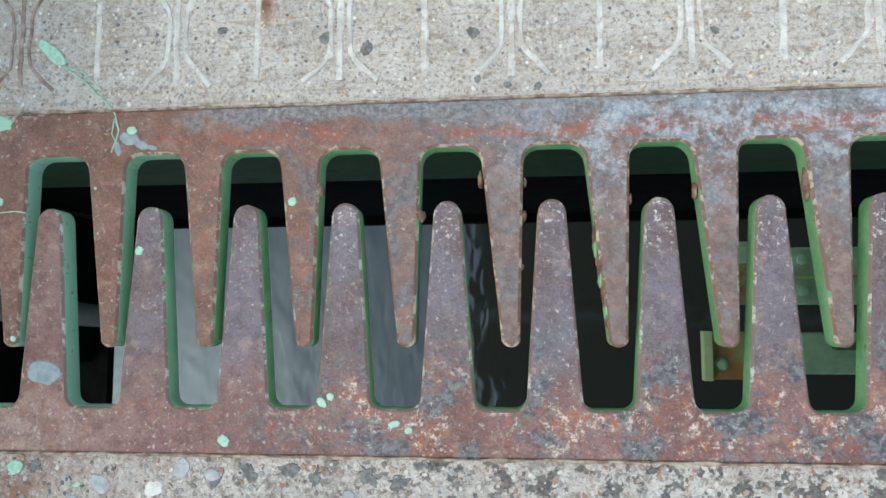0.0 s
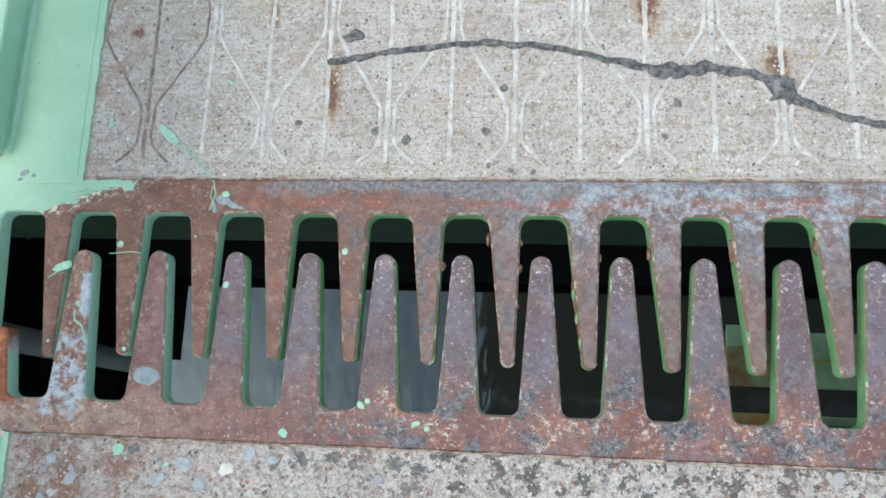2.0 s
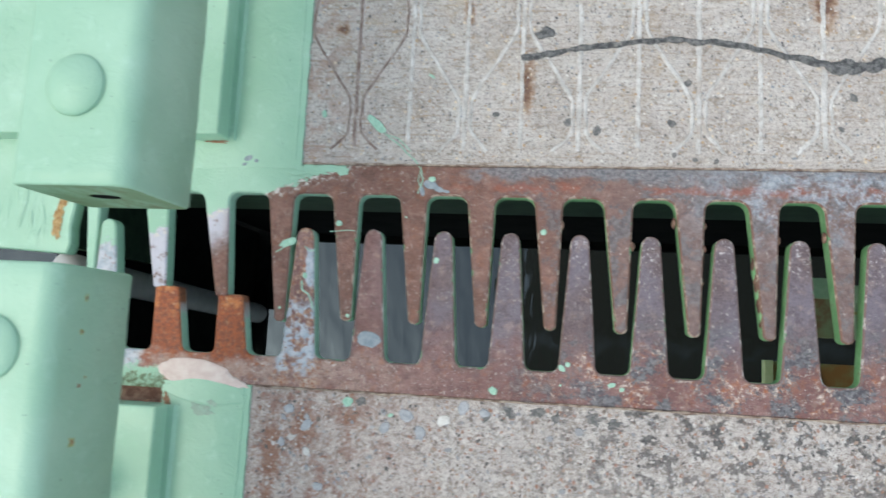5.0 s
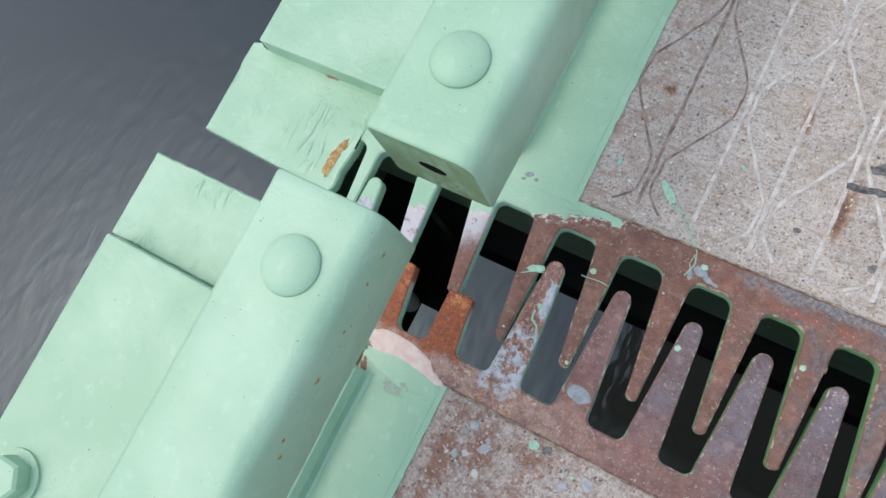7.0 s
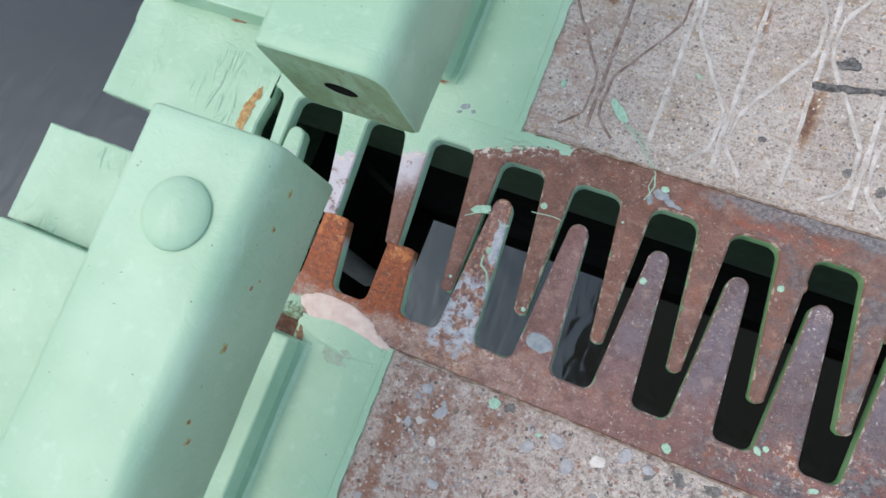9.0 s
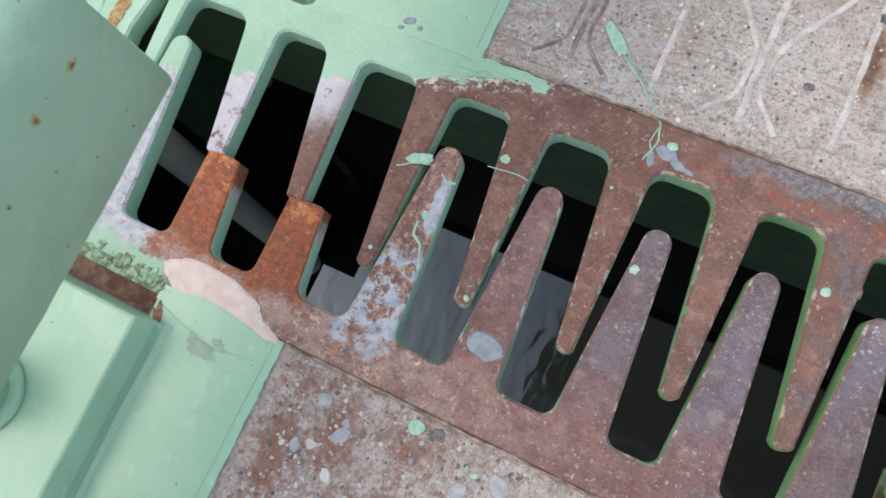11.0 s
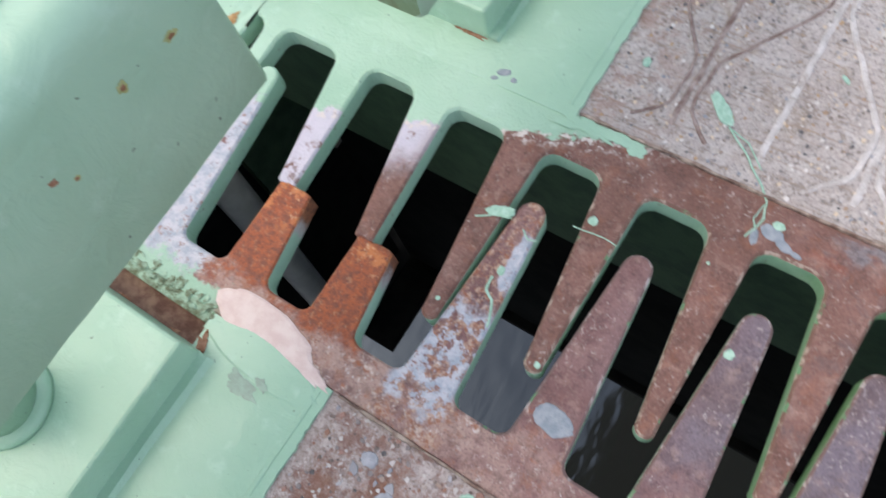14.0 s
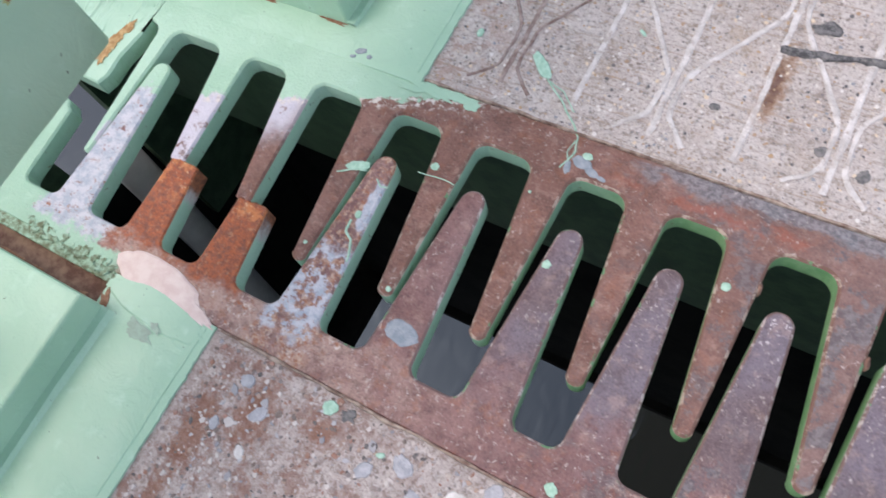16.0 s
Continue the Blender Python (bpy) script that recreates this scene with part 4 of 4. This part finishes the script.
part("strip", ribbon(line, wide, DECK_TOP + 0.0003, 0.0024, rag=0.95), TAR, sealant)
part("lump", blob(0.247, 0.226, 0.010, 0.006, DECK_TOP + 0.0003, 0.002, 0.2, 0.5, 2.0), TAR, sealant)
part("lump", blob(0.652, 0.166, 0.013, 0.012, DECK_TOP + 0.0003, 0.004, 0.2, 0.6, 4.0), TAR, sealant)


def splash(label, group, material, shapes, z=0.0004, strings=()):
    ob = holder("paint_splash", label=label, category="paint splash", group=group)
    for n, (x, y, rx, ry, turn) in enumerate(shapes):
        part("splash", blob(x, y, rx, ry, z, 0.0007, turn, 0.24, x * 31 + y * 17 + n), material, ob)
    for n, (pts, w) in enumerate(strings):
        part("string", ribbon(along(pts, 7, 0.0016, n + pts[0][0] * 9), w, z, 0.0007, rag=0.6), material, ob)
    return ob


MINT_GROUP = "dried mint paint drips"
splash("leaf-shaped dried mint paint splash with thin trailing strings", MINT_GROUP, DRIP,
       [(0.066, 0.123, 0.0145, 0.0048, -0.75)], DECK_TOP + 0.001,
       [([(0.076, 0.113), (0.095, 0.098), (0.110, 0.084), (0.118, 0.074)], 0.0013), ([(0.078, 0.112), (0.091, 0.108), (0.106, 0.093)], 0.0010)])
splash("thin strings of dried mint paint on rusted steel", MINT_GROUP, DRIP, [(0.131, 0.062, 0.004, 0.003, 0)], 0.0004,
       [([(0.118, 0.074), (0.121, 0.062), (0.116, 0.046)], 0.0013), ([(0.118, 0.072), (0.115, 0.060), (0.120, 0.052)], 0.0009)])
splash("leaf-shaped mint paint splash on a rusted finger", MINT_GROUP, DRIP, [(-0.0260, -0.0112, 0.0100, 0.0043, 0.42)], 0.0006,
       [([(-0.039, -0.022), (-0.030, -0.016), (-0.0165, -0.012)], 0.0011)])
splash("curling mint paint string on a primed finger", MINT_GROUP, DRIP, [(-0.004, -0.047, 0.0025, 0.0035, 0.2)], 0.0006,
       [([(-0.007, -0.053), (-0.005, -0.062), (0.001, -0.067), (0.003, -0.074), (0.008, -0.084)], 0.0018), ([(-0.006, -0.016), (0.000, -0.020), (0.006, -0.018)], 0.0011)])
splash("round mint paint drop with a thin string", MINT_GROUP, DRIP, [(0.0305, 0.0115, 0.0034, 0.0033, 0)], 0.0006, [([(0.022, 0.002), (0.034, 0.004), (0.052, 0.003)], 0.0009)])
for x, y, rx, ry in ((0.140, -0.026, 0.0042, 0.0045), (0.252, 0.0075, 0.0042, 0.0045), (0.206, -0.1585, 0.0050, 0.0062), (0.275, -0.132, 0.0055, 0.0035), (0.281, -0.128, 0.0035, 0.0035),
                     (0.274, -0.149, 0.0016, 0.0018), (0.047, -0.0885, 0.0028, 0.0030), (0.325, -0.146, 0.0055, 0.0030), (0.335, -0.150, 0.0035, 0.0030), (0.105, 0.02, 0.0016, 0.0016), (-0.03, -0.083, 0.0020, 0.0022)):
    splash("small mint paint drop dried on the joint steel", MINT_GROUP, DRIP, [(x, y, rx * 0.75, ry * 0.75, x * 20)], 0.0004)
for x, y, rx, ry in ((0.053, -0.179, 0.0055, 0.0055), (0.10, -0.19, 0.002, 0.003), (0.005, 0.135, 0.003, 0.0045), (0.125, 0.178, 0.004, 0.0016)):
    splash("small mint paint drop dried on the concrete", MINT_GROUP, DRIP, [(x, y, rx, ry, x * 20)], DECK_TOP + 0.001)
FLAKES = "old grey-blue paint flakes"
splash("grey-blue paint flake on a rusted finger", FLAKES, FLAKE, [(0.072, -0.113, 0.0125, 0.0082, -0.15)], 0.0004)
splash("pale flaking primer by a slot corner", FLAKES, FLAKE, [(0.129, 0.056, 0.008, 0.0045, -0.2), (0.139, 0.051, 0.006, 0.003, -0.3), (0.121, 0.049, 0.0025, 0.006, 0.2), (0.147, 0.049, 0.004, 0.0018, -0.2)], 0.0002)
splash("small grey smear on the mint plate", FLAKES, FLAKE, [(-0.080, 0.083, 0.0052, 0.0030, 0.5), (-0.070, 0.080, 0.0024, 0.0020, 0), (-0.084, 0.076, 0.0028, 0.0016, 0.4)], 0.0010)

tongue = holder("paint_smear", label="ragged mint paint smeared past the plate's corner", category="paint smear")
for n, (x, y, rx, ry) in enumerate(((-0.006, 0.0712, 0.020, 0.0048), (0.017, 0.0722, 0.015, 0.0040), (0.031, 0.0700, 0.006, 0.0052), (-0.022, 0.0665, 0.010, 0.0036))):
    part("smear", blob(x, y, rx, ry, 0.0003 + 0.0001 * n, 0.0006, 0.05 * n - 0.1, 0.75, n * 4.3 + 1), PAINT, tongue)
filler = holder("filler_patch", label="pale pink filler smeared over the painted plate corner", category="filler")
part("patch", blob(-0.120, -0.160, 0.043, 0.0165, 0.0006, 0.0010, -0.12, 0.14, 3.0), PINK, filler)
part("patch", blob(-0.082, -0.165, 0.022, 0.006, 0.0006, 0.0010, -0.2, 0.6, 8.0), PINK, filler)
part("paint_skin", blob(-0.108, -0.1775, 0.050, 0.0135, 0.0009, 0.0010, -0.06, 0.16, 1.2), PAINT, filler)
grime = holder("grime_smear", label="grey-brown grime smeared over the mint kerb corner", category="grime")
part("smear", blob(-0.112, -0.1975, 0.013, 0.0055, 0.0011, 0.0003, -0.2, 0.8, 5.0), GRIME, grime)
part("smear", blob(-0.097, -0.190, 0.006, 0.0030, 0.0021, 0.0003, -0.3, 0.8, 9.0), GRIME, grime)
part("rust_edge", blob(-0.1515, -0.1885, 0.0035, 0.0075, 0.0011, 0.0005, 0.3, 0.8, 2.0), RUSTSTAIN, grime)
tear = holder("bare_patch", label="ochre bare steel patch torn in the mint paint", category="bare patch")
for n, (x, y, rx, ry) in enumerate(((-0.3045, 0.026, 0.0050, 0.009), (-0.3065, 0.012, 0.0062, 0.012), (-0.3085, -0.004, 0.0058, 0.010))):
    part("patch", blob(x, y, rx, ry, 0.0003 + 0.0001 * n, 0.0005, -0.2 + 0.15 * n, 0.9, 6.0 + n * 3), OCHRE, tear)
crust = holder("paint_crust", label="peeling crusted green paint along the plate edge", category="paint crust")
bmc = bmesh.new()
for n in range(80):
    f = n / 79
    x = -0.26 + 0.10 * f + random.uniform(-0.004, 0.004)
    blob(x, -0.164 - 0.004 * f + random.uniform(-0.006, 0.005), random.uniform(0.0012, 0.0036), random.uniform(0.0010, 0.0024), 0.0003, random.uniform(0.0002, 0.0007), random.uniform(0, 3), 0.6, n * 1.7, bmc, 14)
tagged(part("crust", bmc, LICHEN, crust), kind="stuff")

# ---- steelwork seen deep under the joint ----
low_steel = holder("lower_bracing", label="pale green and yellow steel bracing far below the joint", category="bracing")
BOLT = [(0.027, 0), (0.027, 0.006), (0.019, 0.006), (0.019, 0.022), (0.009, 0.026)]
part("gusset", box((1.25, -0.022, -2.52), (1.445, 0.205, -2.50), 0.004), BROWN_GREEN, low_steel, "rusting brown and green gusset")
part("cover_plate", box((1.25, 0.14, -2.499), (1.40, 0.225, -2.485), 0.003), PALE_GREEN, low_steel)
part("beam", box((1.447, -0.022, -2.62), (5.0, 0.20, -2.49), 0.006), PALE_GREEN, low_steel)
part("flange_edge", box((1.46, 0.078, -2.489), (5.0, 0.090, -2.470), 0.002), YELLOW_GREEN, low_steel)
part("gusset", box((1.13, -0.312, -2.52), (1.485, -0.128, -2.50), 0.004), YELLOW_GREEN, low_steel, "rusting yellow-green gusset")
part("edge_angle", box((1.118, -0.316, -2.515), (1.152, -0.124, -2.465), 0.003), PALE_YELLOW, low_steel)
part("beam", box((1.49, -0.290, -2.62), (5.0, -0.132, -2.49), 0.006), PALE_GREEN, low_steel)
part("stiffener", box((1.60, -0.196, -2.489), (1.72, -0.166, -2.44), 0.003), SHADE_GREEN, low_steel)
for x, y in ((1.190, -0.253), (1.325, -0.205), (1.500, 0.030), (1.500, 0.150)):
    part("bolt", lathe(BOLT, (x, y, -2.50 if x < 1.45 else -2.49), 12), PALE_GREEN, low_steel)

# ---- stones standing out of the worn concrete ----
def stones(name, material, count, x0, x1, y0, y1, small, large, parent, seed, sides=7, jags=(0.75, 1.15)):
    rng = np.random.default_rng(seed)
    ring = np.arange(sides) * 2 * np.pi / sides
    verts, faces = [], []
    for n in range(count):
        x, y, turn = rng.uniform(x0, x1), rng.uniform(y0, y1), rng.uniform(0, 6.3)
        size = small + (large - small) * rng.random() ** 1.7
        a, b = size * rng.uniform(0.7, 1.0), size * rng.uniform(0.45, 0.9)
        jag = rng.uniform(*jags, sides)
        c, s = np.cos(turn), np.sin(turn)
        u, v = a * jag * np.cos(ring) / 2, b * jag * np.sin(ring) / 2
        base = len(verts)
        lift = min(size * rng.uniform(0.06, 0.16), 0.0007)
        for f, z in ((1.0, -0.0004), (0.78, lift)):
            tilt = rng.uniform(-0.06, 0.06)
            verts += [(x + f * (p * c - q * s), y + f * (p * s + q * c), DECK_TOP + z + (tilt * p if z > 0 else 0)) for p, q in zip(u, v)]
        faces += [(base + k, base + (k + 1) % sides, base + sides + (k + 1) % sides, base + sides + k) for k in range(sides)]
        faces.append(tuple(base + sides + k for k in range(sides)))
    mesh = bpy.data.meshes.new(name)
    mesh.from_pydata(verts, [], faces)
    mesh.materials.append(material)
    ob = new(name, mesh)
    ob.parent = parent
    return tagged(ob, kind="stuff")


for n, (x, y, r) in enumerate(((-0.011, -0.190, 0.0075), (0.009, -0.206, 0.008), (-0.017, -0.225, 0.006), (0.116, -0.189, 0.010), (0.156, -0.192, 0.009), (0.176, -0.178, 0.009), (0.011, -0.233, 0.006), (0.026, -0.268, 0.007), (0.094, -0.203, 0.008), (0.132, -0.206, 0.009), (0.198, -0.182, 0.007))):
    part("embedded_stone", blob(x, y, r * 0.85, r * 0.60, DECK_TOP, 0.0011, n * 0.9, 0.28, n * 3.1), STONE_PALE if n in (4, 6) else STONE_GREY, deck_low)
for n, (x, y, r) in enumerate(((0.275, 0.126, 0.007), (0.304, 0.117, 0.007), (0.380, 0.126, 0.006), (0.396, 0.169, 0.006), (0.557, 0.153, 0.006), (0.197, 0.135, 0.005), (0.383, 0.092, 0.004), (0.404, 0.087, 0.004), (0.425, 0.085, 0.004), (0.545, 0.12, 0.004))):
    part("embedded_stone", blob(x, y, r * 0.8, r * 0.6, DECK_TOP, 0.0009, n * 1.3, 0.4, n * 4.7), STONE_DARK, deck_up)
for n, (x, y, r) in enumerate(((0.068, -0.178, 0.008), (0.200, -0.186, 0.007), (0.225, -0.180, 0.010), (0.252, -0.178, 0.010), (0.271, -0.182, 0.008), (0.307, -0.180, 0.010), (0.328, -0.184, 0.009))):
    part("embedded_stone", blob(x, y, r * 0.8, r * 0.45, DECK_TOP, 0.0008, n * 1.1, 0.9, n * 2.9), STONE_DARK, deck_low)
seam = holder("joint_seam", label="rust-tan dirt line where concrete meets the steel plate", category="dirt seam")
for y, x0, seed in ((UPPER_EDGE + 0.0006, -0.015, 1.0), (LOWER_EDGE - 0.0006, -0.05, 6.0)):
    pts = [(x0 + 0.004 * n, y + 0.0012 * noise.noise((n * 0.13, seed, 0))) for n in range(250)]
    part("dirt_line", ribbon(pts, [0.0022 + 0.0026 * noise.noise((n * 0.21, seed, 4)) for n in range(250)], DECK_TOP + 0.0004, 0.0028, rag=0.7), SEAM_DIRT, seam)
stones("large_stone", STONE_C, 190, -0.045, 0.95, -0.40, -0.176, 0.004, 0.014, deck_low, 9, 6, (0.6, 1.25))
stones("aggregate", STONE, 11000, -0.012, 0.95, 0.082, 0.42, 0.0010, 0.0048, deck_up, 4)
stones("aggregate", STONE_B, 15000, -0.05, 0.95, -0.42, -0.171, 0.0010, 0.0068, deck_low, 5, 5, (0.5, 1.3))
